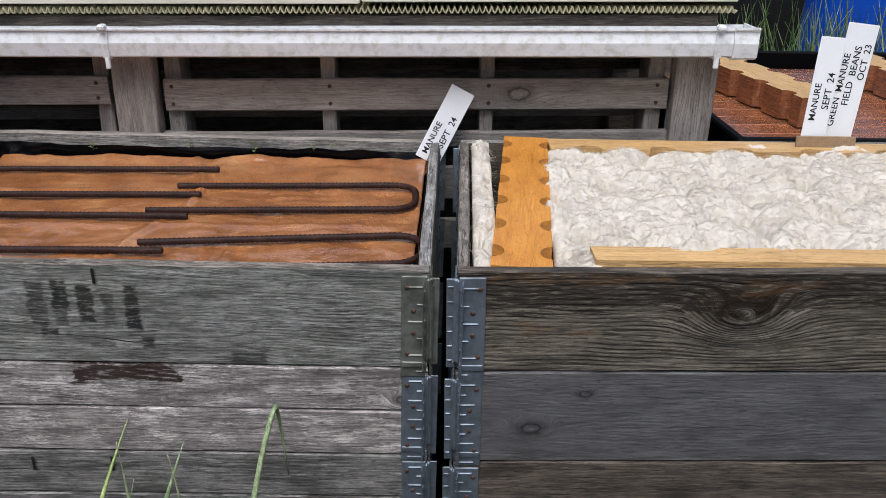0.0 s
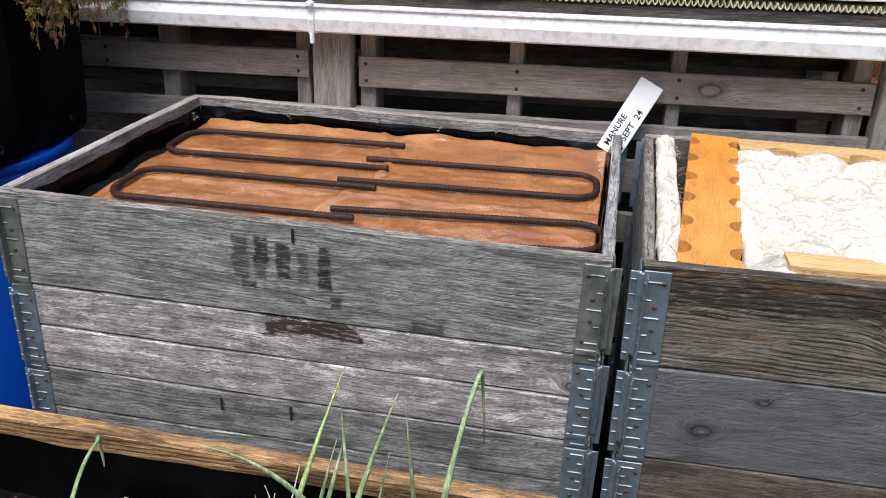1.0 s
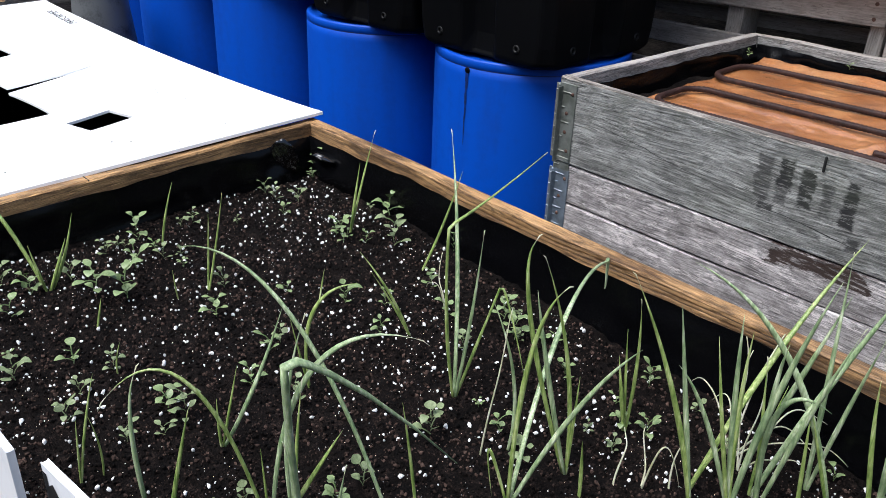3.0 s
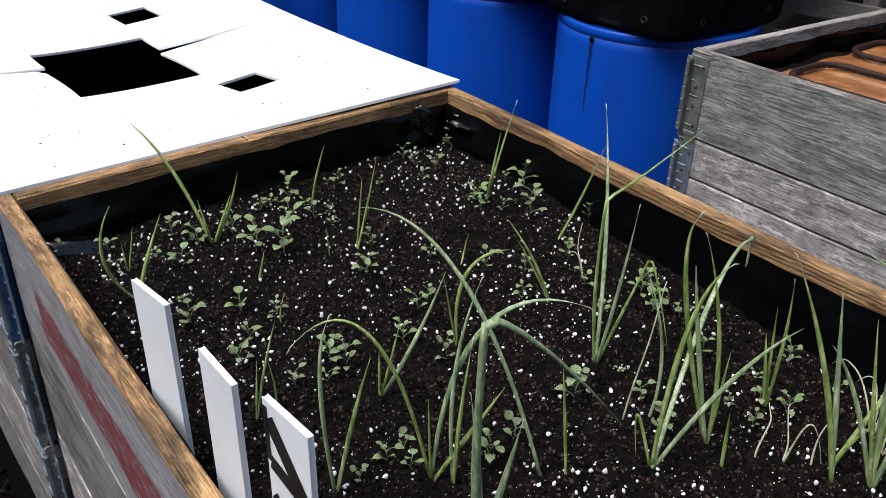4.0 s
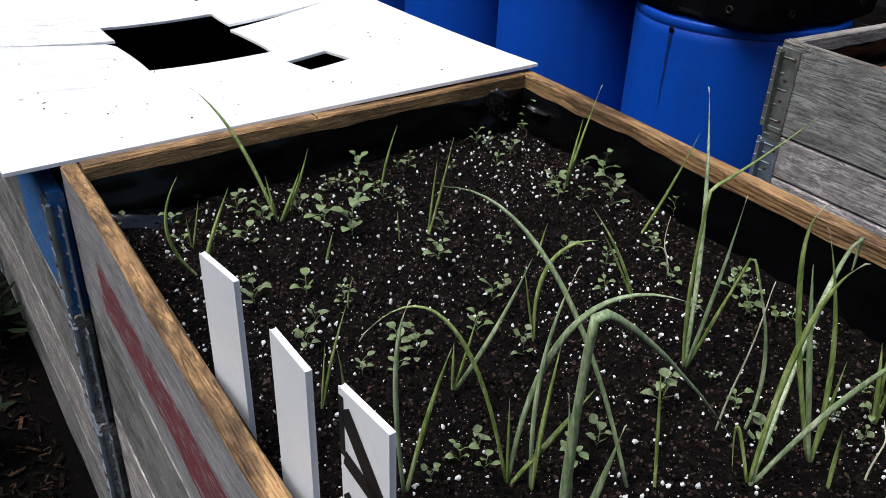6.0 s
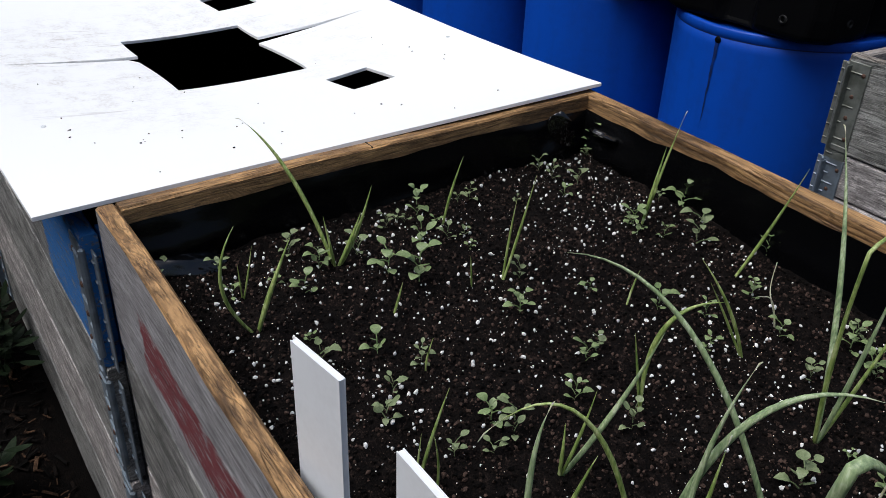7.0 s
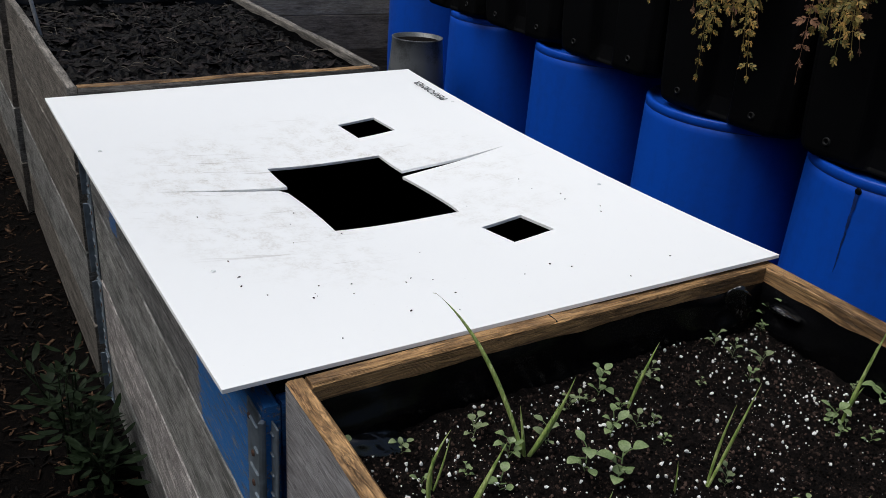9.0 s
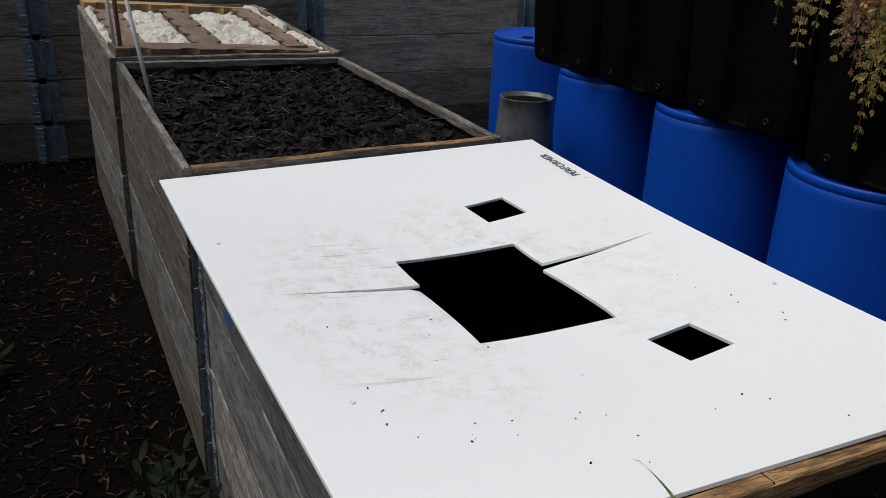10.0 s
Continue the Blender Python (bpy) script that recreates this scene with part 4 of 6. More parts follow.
# ---- onions and seedlings ----
def leaf_material(name, dark, mid_, pale, rough=0.42):
    """A long leaf: fine pale veins along its length, blotches and a waxy bloom."""
    m, nt, b = nodes(name)
    v = coords(nt, own=True)
    fine = N(nt, "ShaderNodeVectorMath", {0: v, 1: (420.0, 420.0, 22.0)}, operation="MULTIPLY").outputs[0]
    vein, blotch = tex(nt, fine, 1.0, 3.0, 0.6), tex(nt, v, 38.0, 4.0, 0.65)
    r = N(nt, "ShaderNodeNewGeometry").outputs["Random Per Island"]
    f = mth(nt, "ADD", mth(nt, "ADD", mth(nt, "MULTIPLY", vein, 0.5), mth(nt, "MULTIPLY", blotch, 0.5)), mth(nt, "MULTIPLY", mth(nt, "SUBTRACT", r, 0.5), 0.16))
    nt.links.new(ramp(nt, f, (0.36, dark), (0.5, mid_), (0.64, pale)), b.inputs["Base Color"])
    nt.links.new(mth(nt, "ADD", rough - 0.1, mth(nt, "MULTIPLY", blotch, 0.25)), b.inputs["Roughness"])
    b.inputs["Subsurface Weight"].default_value = 0.15
    b.inputs["Subsurface Radius"].default_value = (0.002, 0.004, 0.001)
    bump(nt, b, vein, 0.3, 0.0006)
    return m


LEAFDRY = leaf_material("withered_leaf", (0.25, 0.25, 0.13), (0.45, 0.45, 0.32), (0.62, 0.62, 0.5), 0.7)
LEAFBLUE = leaf_material("blue_green_leaf", (0.12, 0.185, 0.085), (0.28, 0.36, 0.19), (0.58, 0.64, 0.45))
LEAFGREEN = leaf_material("fresh_onion_leaf", (0.1, 0.165, 0.035), (0.26, 0.34, 0.1), (0.54, 0.6, 0.3))
_n = [0]


def onion(x, y, *leaves, stout=1.0):
    """A young onion: each leaf by heading in degrees, reach, rise, bow outwards and arch upwards; a folded tip by its drop, reach and heading."""
    _n[0] += 1
    rnd = random.Random(_n[0])
    z = soil_z(x, y)
    tall = max(l[2] + l[4] for l in leaves)
    root = thing("onion_plant", "young onion plant with narrow green leaves in compost" if tall > 0.1 else "small onion seedling with thin green leaves in compost", "onion", pose(x, y, z), "onion plants")
    for az, reach, rise, bow, arch, *fold in leaves:
        a = radians(az)
        cx, cy = math.cos(a), math.sin(a)
        wob = rnd.uniform(-0.006, 0.006)
        length = math.hypot(reach, rise) + abs(arch)
        r = (0.0014 + 0.0062 * min(length, 0.32)) * stout + (0.0006 if rnd.random() < 0.4 else 0)
        pts, rad = [], []
        k = 16
        for i in range(k + 1):
            s = i / k
            h = reach * s + bow * 4 * s * (1 - s)
            zz = rise * s + arch * 4 * s * (1 - s)
            w = wob * 4 * s * (1 - s)
            pts.append((cx * h - cy * w, cy * h + cx * w, zz - 0.008 * (1 - s)))
            rad.append(r * (0.75 + 0.5 * s if s < 0.35 else 0.925 * (1 - ((s - 0.35) / 0.65) ** 1.8) + 0.04))
        if fold:
            rad = [max(q, r * 0.7) for q in rad]
            e = Vector(pts[-1])
            drop, out, way = (fold + [0.014, az])[:3] if len(fold) == 1 else fold
            over = Vector((math.cos(radians(way)), math.sin(radians(way)), 0))
            for f_ in (0.04, 0.1, 0.2, 0.4, 0.7, 1.0):
                pts.append(tuple(e + over * (0.004 + out * f_) + Vector((0, 0, 0.004 - drop * f_ ** 1.25))))
                rad.append(r * (0.75 - 0.6 * f_))
        bm = tube(bmesh.new(), pts, rad, 7, 0.62)
        mt = LEAFBLUE if (length > 0.17 and rnd.random() < 0.75) else LEAFGREEN
        part("leaf", bm, mt, root)
        if not fold and length > 0.15 and rnd.random() < 0.55:
            tip = [Vector(p) for p in pts[-3:]]
            d = (tip[2] - tip[1]).normalized()
            tp = [tip[1], tip[2], tip[2] + d * 0.008 - UP * 0.001, tip[2] + d * 0.014 - UP * 0.005]
            part("leaf_tip", tube(bmesh.new(), tp, [rad[-2] * 1.04, rad[-1] * 1.3, 0.0008, 0.0004], 5, 0.6), LEAFDRY, root, "withered pale leaf tip")
    return root


onion(-1.092, -1.165, (-154, 0.13, 0.158, -0.002, 0.022), (67, 0.045, 0.106, 0.003, -0.006), (-113, 0.013, 0.069, 0.0, 0.0), (67, 0.032, 0.072, 0.0, 0.0), stout=1.6)
onion(-1.022, -1.297, (250, 0.013, 0.13, 0.025, 0.0), (70, 0.043, 0.113, -0.005, -0.005), stout=1.7)
onion(-1.092, -1.286, (73, 0.016, 0.068, 0.0, 0.0), (-107, 0.002, 0.047, 0.0, 0.0))
onion(-1.120, -0.991, (60, 0.025, 0.098, -0.003, -0.001))
onion(-0.969, -1.003, (57, 0.031, 0.141, 0.0, -0.006), (57, 0.011, 0.111, 0.0, 0.0))
onion(-0.980, -1.040, (-121, 0.003, 0.042, 0.0, 0.0))
onion(-0.978, -1.152, (64, 0.012, 0.042, 0.0, 0.0))
onion(-0.876, -1.171, (62, 0.007, 0.041, -0.003, 0.0))
onion(-0.690, -1.147, (54, 0.07, 0.159, 0.003, -0.004), (54, 0.023, 0.097, 0.0, 0.0), (-126, 0.0, 0.059, 0.0, 0.0))
onion(-0.716, -1.018, (-132, 0.018, 0.092, 0.0, 0.0), (48, 0.056, 0.136, -0.022, 0.032))
onion(-0.562, -1.171, (-130, 0.125, 0.157, -0.008, 0.089), (50, 0.127, 0.21, -0.025, 0.071), (-130, 0.004, 0.099, 0.0, 0.0), (50, 0.067, 0.117, 0.003, 0.01))
onion(-0.545, -1.156, (44, 0.016, 0.23, -0.011, 0.011), (44, 0.012, 0.166, -0.002, -0.001))
onion(-0.460, -1.197, (-44, 0.054, 0.285, 0.0, 0.01, 0.14, 0.13, 80), (-60, 0.03, 0.2, 0.0, 0.0), (15, 0.035, 0.17, 0.004, 0.01), stout=1.6)
onion(-0.494, -1.085, (-160, 0.218, 0.233, -0.005, 0.078))
onion(-0.597, -1.259, (-122, 0.0, 0.195, 0.008, 0.032), (58, 0.037, 0.159, -0.0, 0.005))
onion(-0.734, -1.275, (65, 0.029, 0.122, -0.001, 0.006), (65, 0.007, 0.076, 0.0, 0.0))
onion(-0.729, -1.255, (-117, 0.003, 0.071, -0.004, -0.001))
onion(-0.482, -1.064, (-142, 0.015, 0.132, 0.0, 0.0))
onion(-0.988, -0.748, (92, 0.052, 0.146, 0.0, -0.002), (75, 0.02, 0.113, 0.0, 0.0), (47, 0.014, 0.058, 0.0, 0.0))
onion(-0.835, -0.741, (42, 0.057, 0.158, 0.001, -0.009))
onion(-0.594, -0.907, (140, 0.136, 0.262, -0.01, 0.012), (-81, 0.02, 0.217, 0.004, 0.0, -0.04, 0.15, 92), (37, 0.024, 0.202, 0.002, -0.004), (69, 0.05, 0.13, 0.0, 0.004, 0.1, 0.046, -5))
onion(-0.718, -0.861, (-139, 0.064, 0.113, -0.006, 0.007), (-139, 0.05, 0.086, 0.0, 0.0))
onion(-0.856, -0.904, (49, 0.01, 0.05, 0.0, 0.0))
onion(-0.499, -0.921, (-148, 0.025, 0.179, -0.015, 0.002))
onion(-0.445, -0.979, (31, 0.032, 0.24, -0.008, 0.043), (31, 0.103, 0.197, 0.002, 0.023), (-149, 0.016, 0.002, 0.014, 0.06))
onion(-0.433, -0.905, (-152, 0.045, 0.206, 0.005, 0.02), (-152, 0.038, 0.235, -0.01, 0.006), (28, 0.003, 0.121, 0.0, 0.0), (-152, 0.051, 0.255, 0.023, 0.048))
onion(-0.431, -0.806, (-156, 0.012, 0.127, 0.0, 0.0), (-156, 0.017, 0.093, 0.0, 0.008), (-156, 0.002, 0.157, -0.003, 0.004))
onion(-0.402, -0.922, (-154, 0.004, 0.069, 0.0, 0.0))
onion(-0.325, -0.843, (-158, 0.082, 0.231, -0.008, 0.005), (-158, 0.041, 0.217, 0.0, 0.0))
onion(-0.297, -0.819, (-161, 0.024, 0.215, 0.003, 0.009), (-161, 0.071, 0.145, 0.002, 0.022), (-161, 0.041, 0.186, 0.0, 0.001), (19, 0.045, 0.266, -0.007, 0.002), (-161, 0.013, 0.199, 0.004, 0.018))
onion(-0.278, -0.802, (17, 0.041, 0.132, -0.022, 0.058), (-163, 0.006, 0.189, 0.006, 0.02), (17, 0.046, 0.215, -0.002, 0.006), (-163, 0.02, 0.162, 0.0, 0.0))
onion(-0.228, -0.745, (-168, 0.173, 0.224, -0.015, 0.043), (-168, 0.04, 0.109, 0.0, 0.0))
onion(-0.241, -0.795, (-166, 0.013, 0.138, 0.0, 0.0))
onion(-0.183, -0.761, (-171, 0.032, 0.177, 0.006, 0.017), (9, 0.017, 0.164, 0.0, 0.0))
onion(-0.441, -0.985, (112, 0.335, 0.112, -0.02, 0.075, 0.085))
onion(-0.337, -0.835, (77, 0.2, 0.235, -0.01, 0.02), (50, 0.03, 0.06, 0.0, 0.0))
onion(-0.291, -0.792, (58, 0.12, 0.24, 0.0, 0.01), (88, 0.03, 0.12, 0.0, 0.0))


def wispy_leaves(x, y, wisps, seed):
    """Thin withered leaf threads, curling over: heading, reach, rise and arch for each."""
    rnd = random.Random(seed)
    root = thing("withered_onion", "pale withered onion leaves curling thinly over compost", "onion", pose(x, y, soil_z(x, y)), "withered onions")
    for az, reach, rise, arch in wisps:
        a = radians(az)
        k = 18
        pts = []
        for i in range(k + 1):
            s = i / k
            h = reach * s
            w = 0.006 * math.sin(5 * s + seed + az) * s
            z = rise * s + arch * 4 * s * (1 - s) + 0.004 * math.sin(9 * s + az) * s
            pts.append((math.cos(a) * h - math.sin(a) * w, math.sin(a) * h + math.cos(a) * w, z - 0.005 * (1 - s)))
        part("leaf", tube(bmesh.new(), pts, [0.0013 - 0.0008 * i / k for i in range(k + 1)], 5, 0.6), LEAFDRY, root)
    return root


wispy_leaves(-0.334, -0.754, ((150, 0.1, 0.02, 0.045), (120, 0.05, 0.12, 0.0), (110, 0.06, 0.1, 0.01), (95, 0.11, 0.09, 0.06), (20, 0.11, 0.03, 0.03), (35, 0.08, 0.02, 0.035), (140, 0.05, 0.04, 0.03)), 1)
wispy_leaves(-0.316, -0.769, ((100, 0.03, 0.11, 0.0), (130, 0.06, 0.09, 0.02), (60, 0.09, 0.05, 0.04), (0, 0.06, 0.04, 0.02)), 2)
wispy_leaves(-0.369, -0.865, ((120, 0.035, 0.05, 0.0), (60, 0.04, -0.004, 0.05)), 3)
wispy_leaves(-0.349, -0.846, ((110, 0.02, 0.055, 0.012),), 4)
wispy_leaves(-0.389, -0.885, ((110, 0.035, 0.05, 0.004),), 5)
wispy_leaves(-0.735, -0.785, ((200, 0.03, 0.02, 0.03), (150, 0.04, 0.06, 0.0)), 6)
wispy_leaves(-0.511, -0.950, ((70, 0.03, 0.17, 0.02),), 8)
onion(-0.175, -0.796, (-110, 0.044, 0.335, 0.0, 0.0), (60, 0.03, 0.17, 0.0, 0.0))
onion(-0.193, -0.714, (65, 0.085, 0.245, -0.012, 0.03, 0.095))
onion(-0.257, -0.739, (127, 0.04, 0.24, 0.0, 0.0), (20, 0.03, 0.19, 0.0, 0.0))
onion(-0.322, -0.735, (40, 0.06, 0.2, 0.0, 0.0))


def blade(l, w, curl, seed):
    """One seedling leaf: an oval blade on a thin stalk, along x."""
    bm = bmesh.new()
    n = 7
    st = 0.45 * l
    tube(bm, [(0, 0, 0), (st * 0.5, 0, 0.12 * l), (st, 0, 0.16 * l)], [0.0007, 0.0006, 0.0006], 4, caps=False)
    rows = []
    for i in range(n + 1):
        s = i / n
        x = st + (l - st) * s
        hw = w * math.sin(math.pi * min(1, s * 0.94 + 0.05)) ** 0.7 * (1 + (0.12 if i % 2 else -0.05) * seed)
        z = 0.16 * l + curl * l * (s - s * s * 1.5)
        rows.append([bm.verts.new((x, -hw, z + 0.12 * hw)), bm.verts.new((x, 0, z)), bm.verts.new((x, hw, z + 0.12 * hw))])
    for a, b in zip(rows, rows[1:]):
        for k in range(2):
            f = bm.faces.new((a[k], a[k + 1], b[k + 1], b[k]))
            f.smooth = True
    me = bpy.data.meshes.new("leaf")
    bm.to_mesh(me)
    bm.free()
    return me


WEED = mottled("seedling_leaf", ((0.3, (0.055, 0.1, 0.026)), (0.5, (0.135, 0.195, 0.072)), (0.7, (0.27, 0.33, 0.16))), 80.0, 3.0, 0.5, 0.15, 0.001)
WEED2 = mottled("dusty_seedling_leaf", ((0.3, (0.068, 0.096, 0.04)), (0.5, (0.13, 0.17, 0.075)), (0.7, (0.24, 0.285, 0.15))), 80.0, 3.0, 0.6, 0.15, 0.001)
BLADES = []
for l, w, c, s in ((1.0, 0.26, 0.3, 0), (1.0, 0.2, 0.1, 0), (1.0, 0.22, 0.35, 1.0), (0.85, 0.3, -0.1, 0)):
    BLADES.append((blade(0.02 * l, 0.02 * w, c, s), blade(0.02 * l, 0.02 * w, c, s)))
for a, b in BLADES:
    a.materials.append(WEED)
    b.materials.append(WEED2)


def seedling(x, y, z, size, n, seed):
    rnd = random.Random(seed)
    root = thing("seedling", "small green weed seedling sprouting in compost", "seedling", pose(x, y, z + 0.002, 0, 0, rnd.uniform(0, 360)), "weed seedlings")
    hue = 0 if rnd.random() < 0.6 else 1
    kind = rnd.randrange(4)
    for i in range(n + 2):
        s = 0.9 * size * rnd.uniform(0.7, 1.3)
        up = 0.004 * i * size
        ob = part_of("leaf", BLADES[(kind + (i % 2)) % 4][hue], None, root, "", pose(0, 0, up, 0, -rnd.uniform(5, 45), 137.5 * i + rnd.uniform(-25, 25)) @ Matrix.Diagonal((s, s, s, 1)))
    return root


seedling(-1.175, -1.351, soil_z(-1.175, -1.351), 0.75, 3, 0)
seedling(-1.156, -1.291, soil_z(-1.156, -1.291), 0.82, 4, 1)
seedling(-1.142, -1.205, soil_z(-1.142, -1.205), 0.89, 5, 2)
seedling(-1.097, -1.185, soil_z(-1.097, -1.185), 0.96, 6, 3)
seedling(-1.054, -1.224, soil_z(-1.054, -1.224), 1.03, 3, 4)
seedling(-1.099, -1.131, soil_z(-1.099, -1.131), 1.10, 4, 5)
seedling(-1.148, -1.062, soil_z(-1.148, -1.062), 0.75, 5, 6)
seedling(-1.154, -1.011, soil_z(-1.154, -1.011), 1.35, 6, 7)
seedling(-1.083, -1.007, soil_z(-1.083, -1.007), 0.89, 3, 8)
seedling(-1.081, -1.049, soil_z(-1.081, -1.049), 1.35, 4, 9)
seedling(-1.038, -1.122, soil_z(-1.038, -1.122), 1.35, 5, 10)
seedling(-1.013, -1.094, soil_z(-1.013, -1.094), 1.35, 6, 11)
seedling(-1.159, -0.939, soil_z(-1.159, -0.939), 0.75, 3, 12)
seedling(-1.188, -0.770, soil_z(-1.188, -0.770), 0.82, 4, 13)
seedling(-1.148, -0.776, soil_z(-1.148, -0.776), 0.89, 5, 14)
seedling(-0.899, -1.030, soil_z(-0.899, -1.030), 0.96, 6, 15)
seedling(-0.924, -1.202, soil_z(-0.924, -1.202), 1.03, 3, 16)
seedling(-0.932, -1.264, soil_z(-0.932, -1.264), 1.10, 4, 17)
seedling(-0.961, -0.983, soil_z(-0.961, -0.983), 0.75, 5, 18)
seedling(-0.883, -1.172, soil_z(-0.883, -1.172), 0.82, 6, 19)
seedling(-0.857, -1.222, soil_z(-0.857, -1.222), 0.89, 3, 20)
seedling(-0.822, -1.250, soil_z(-0.822, -1.250), 0.96, 4, 21)
seedling(-0.775, -1.161, soil_z(-0.775, -1.161), 1.03, 5, 22)
seedling(-0.748, -1.154, soil_z(-0.748, -1.154), 1.10, 6, 23)
seedling(-0.740, -1.183, soil_z(-0.740, -1.183), 0.75, 3, 24)
seedling(-0.755, -1.217, soil_z(-0.755, -1.217), 0.82, 4, 25)
seedling(-0.761, -1.066, soil_z(-0.761, -1.066), 0.89, 5, 26)
seedling(-0.698, -1.049, soil_z(-0.698, -1.049), 0.96, 6, 27)
seedling(-0.800, -1.017, soil_z(-0.800, -1.017), 1.03, 3, 28)
seedling(-0.830, -0.878, soil_z(-0.830, -0.878), 1.10, 4, 29)
seedling(-0.742, -0.891, soil_z(-0.742, -0.891), 0.75, 5, 30)
seedling(-0.789, -0.761, soil_z(-0.789, -0.761), 0.82, 6, 31)
seedling(-0.720, -0.798, soil_z(-0.720, -0.798), 0.89, 3, 32)
seedling(-0.547, -1.076, soil_z(-0.547, -1.076), 0.96, 4, 33)
seedling(-0.544, -1.111, soil_z(-0.544, -1.111), 1.03, 5, 34)
seedling(-0.566, -0.969, soil_z(-0.566, -0.969), 1.10, 6, 35)
seedling(-0.611, -1.169, soil_z(-0.611, -1.169), 0.75, 3, 36)
seedling(-0.601, -1.197, soil_z(-0.601, -1.197), 0.82, 4, 37)
seedling(-0.788, -0.844, soil_z(-0.788, -0.844), 0.89, 5, 38)
seedling(-1.198, -0.650, soil_z(-1.198, -0.650), 1.35, 6, 39)
seedling(-1.119, -0.750, soil_z(-1.119, -0.750), 1.03, 3, 40)
seedling(-0.987, -0.667, soil_z(-0.987, -0.667), 1.35, 4, 41)
seedling(-0.944, -0.750, soil_z(-0.944, -0.750), 0.75, 5, 42)
seedling(-0.911, -0.723, soil_z(-0.911, -0.723), 1.35, 6, 43)
seedling(-0.989, -0.764, soil_z(-0.989, -0.764), 1.35, 3, 44)
seedling(-0.846, -0.661, soil_z(-0.846, -0.661), 1.35, 4, 45)
seedling(-0.665, -0.746, soil_z(-0.665, -0.746), 1.03, 5, 46)
seedling(-0.627, -0.767, soil_z(-0.627, -0.767), 1.10, 6, 47)
seedling(-0.589, -0.731, soil_z(-0.589, -0.731), 0.75, 3, 48)
seedling(-0.437, -0.806, soil_z(-0.437, -0.806), 0.82, 4, 49)
seedling(-0.411, -0.794, soil_z(-0.411, -0.794), 0.89, 5, 50)
seedling(-0.462, -0.712, soil_z(-0.462, -0.712), 0.96, 6, 51)
seedling(-0.538, -0.776, soil_z(-0.538, -0.776), 1.03, 3, 52)
seedling(-0.477, -0.924, soil_z(-0.477, -0.924), 1.10, 4, 53)
seedling(-0.522, -0.909, soil_z(-0.522, -0.909), 0.75, 5, 54)
seedling(-0.670, -0.731, soil_z(-0.670, -0.731), 0.82, 6, 55)
_s = random.Random(77)
for i in range(48):
    x, y = in_c(_s, 0.06)
    if hum(x * 5, y * 5, 40) < -0.1 - 0.3 * (x < -0.7):
        continue
    seedling(x, y, soil_z(x, y), _s.uniform(0.45, 0.85), _s.randrange(2, 6), 900 + i)


for i, (x, y, z) in enumerate(((-0.25, 0.785, 0.775), (-0.3, 0.795, 0.77), (-0.62, 0.795, 0.77), (-0.86, 0.775, 0.772), (-1.1, 0.7, 0.77), (-0.45, 0.79, 0.765))):
    seedling(x, y, z, 0.7 + 0.1 * (i % 3), 4, 700 + i)


# ---- tags ----
TAGWHITE = plastic("white_twinwall_plastic", (0.8, 0.825, 0.86), 0.4, 0.2, (0.5, 0.5, 0.5), 12.0, 0.05)
INK = plastic("black_marker_ink", (0.004, 0.004, 0.005), 0.6, 0.2, (0.03, 0.03, 0.03))


def twinwall_tag(x, y, top, bottom, turn, w=0.049, mark=False):
    root = thing("plant_tag", "white twin-wall plastic plant tag stuck in compost" + (" with a black mark" if mark else ""), "plant tag", pose(x, y, bottom, 0, 0, turn), "white tags")
    h = top - bottom
    part("front_wall", box(w, 0.0008, h, (0, -0.0022, h / 2)), TAGWHITE, root)
    part("back_wall", box(w, 0.0008, h, (0, 0.0022, h / 2)), TAGWHITE, root)
    part("web_core", box(w - 0.0006, 0.0036, h - 0.0006, (0, 0, h / 2 - 0.0003)), TAGWHITE, root)
    if mark:
        bm = bmesh.new()
        z1 = h - 0.012
        for p, q, half in (((-0.023, z1 - 0.004), (0.02, z1 - 0.056), 0.0085), ((0.021, z1 - 0.058), (-0.024, z1 - 0.046), 0.0075), ((-0.026, z1 + 0.006), (-0.026, z1 - 0.046), 0.003), ((-0.024, z1 - 0.08), (0.012, z1 - 0.11), 0.006)):
            a, b = Vector((p[0], -0.0029, p[1])), Vector((q[0], -0.0029, q[1]))
            d = (b - a).normalized()
            nrm = Vector((-d.z, 0, d.x)) * half
            bm.faces.new([bm.verts.new(v) for v in (a - nrm, b - nrm, b + nrm, a + nrm)])
        part("marker_stroke", bm, INK, root, "broad black marker strokes")
    return root


twinwall_tag(-0.709, -1.367, 0.928, 0.70, 8, 0.058)
twinwall_tag(-0.574, -1.365, 0.931, 0.69, 1, 0.058)
twinwall_tag(-0.494, -1.349, 0.93, 0.69, 5, 0.058, mark=True)


def lettering(text, size, material, parent, m, label="black handwritten marker lettering", bold=0.0):
    c = bpy.data.curves.new("lettering", "FONT")
    c.body, c.size, c.offset, c.extrude = text, size, bold, 0.0001
    c.align_x = "LEFT"
    c.resolution_u = 3
    tmp = bpy.data.objects.new("lettering", c)
    me = bpy.data.meshes.new_from_object(tmp)
    bpy.data.objects.remove(tmp)
    me.name = "lettering"
    return part_of("lettering", me, material, parent, label, m)


def flat_tag(label, m, w, h):
    """A flat white label: x across, z along its length, face to minus y."""
    root = thing("plant_label", label, "plant label", m, "white tags")
    part("strip", box(w, 0.0022, h, (0, 0, h / 2), 0.0008), TAGWHITE, root)
    return root


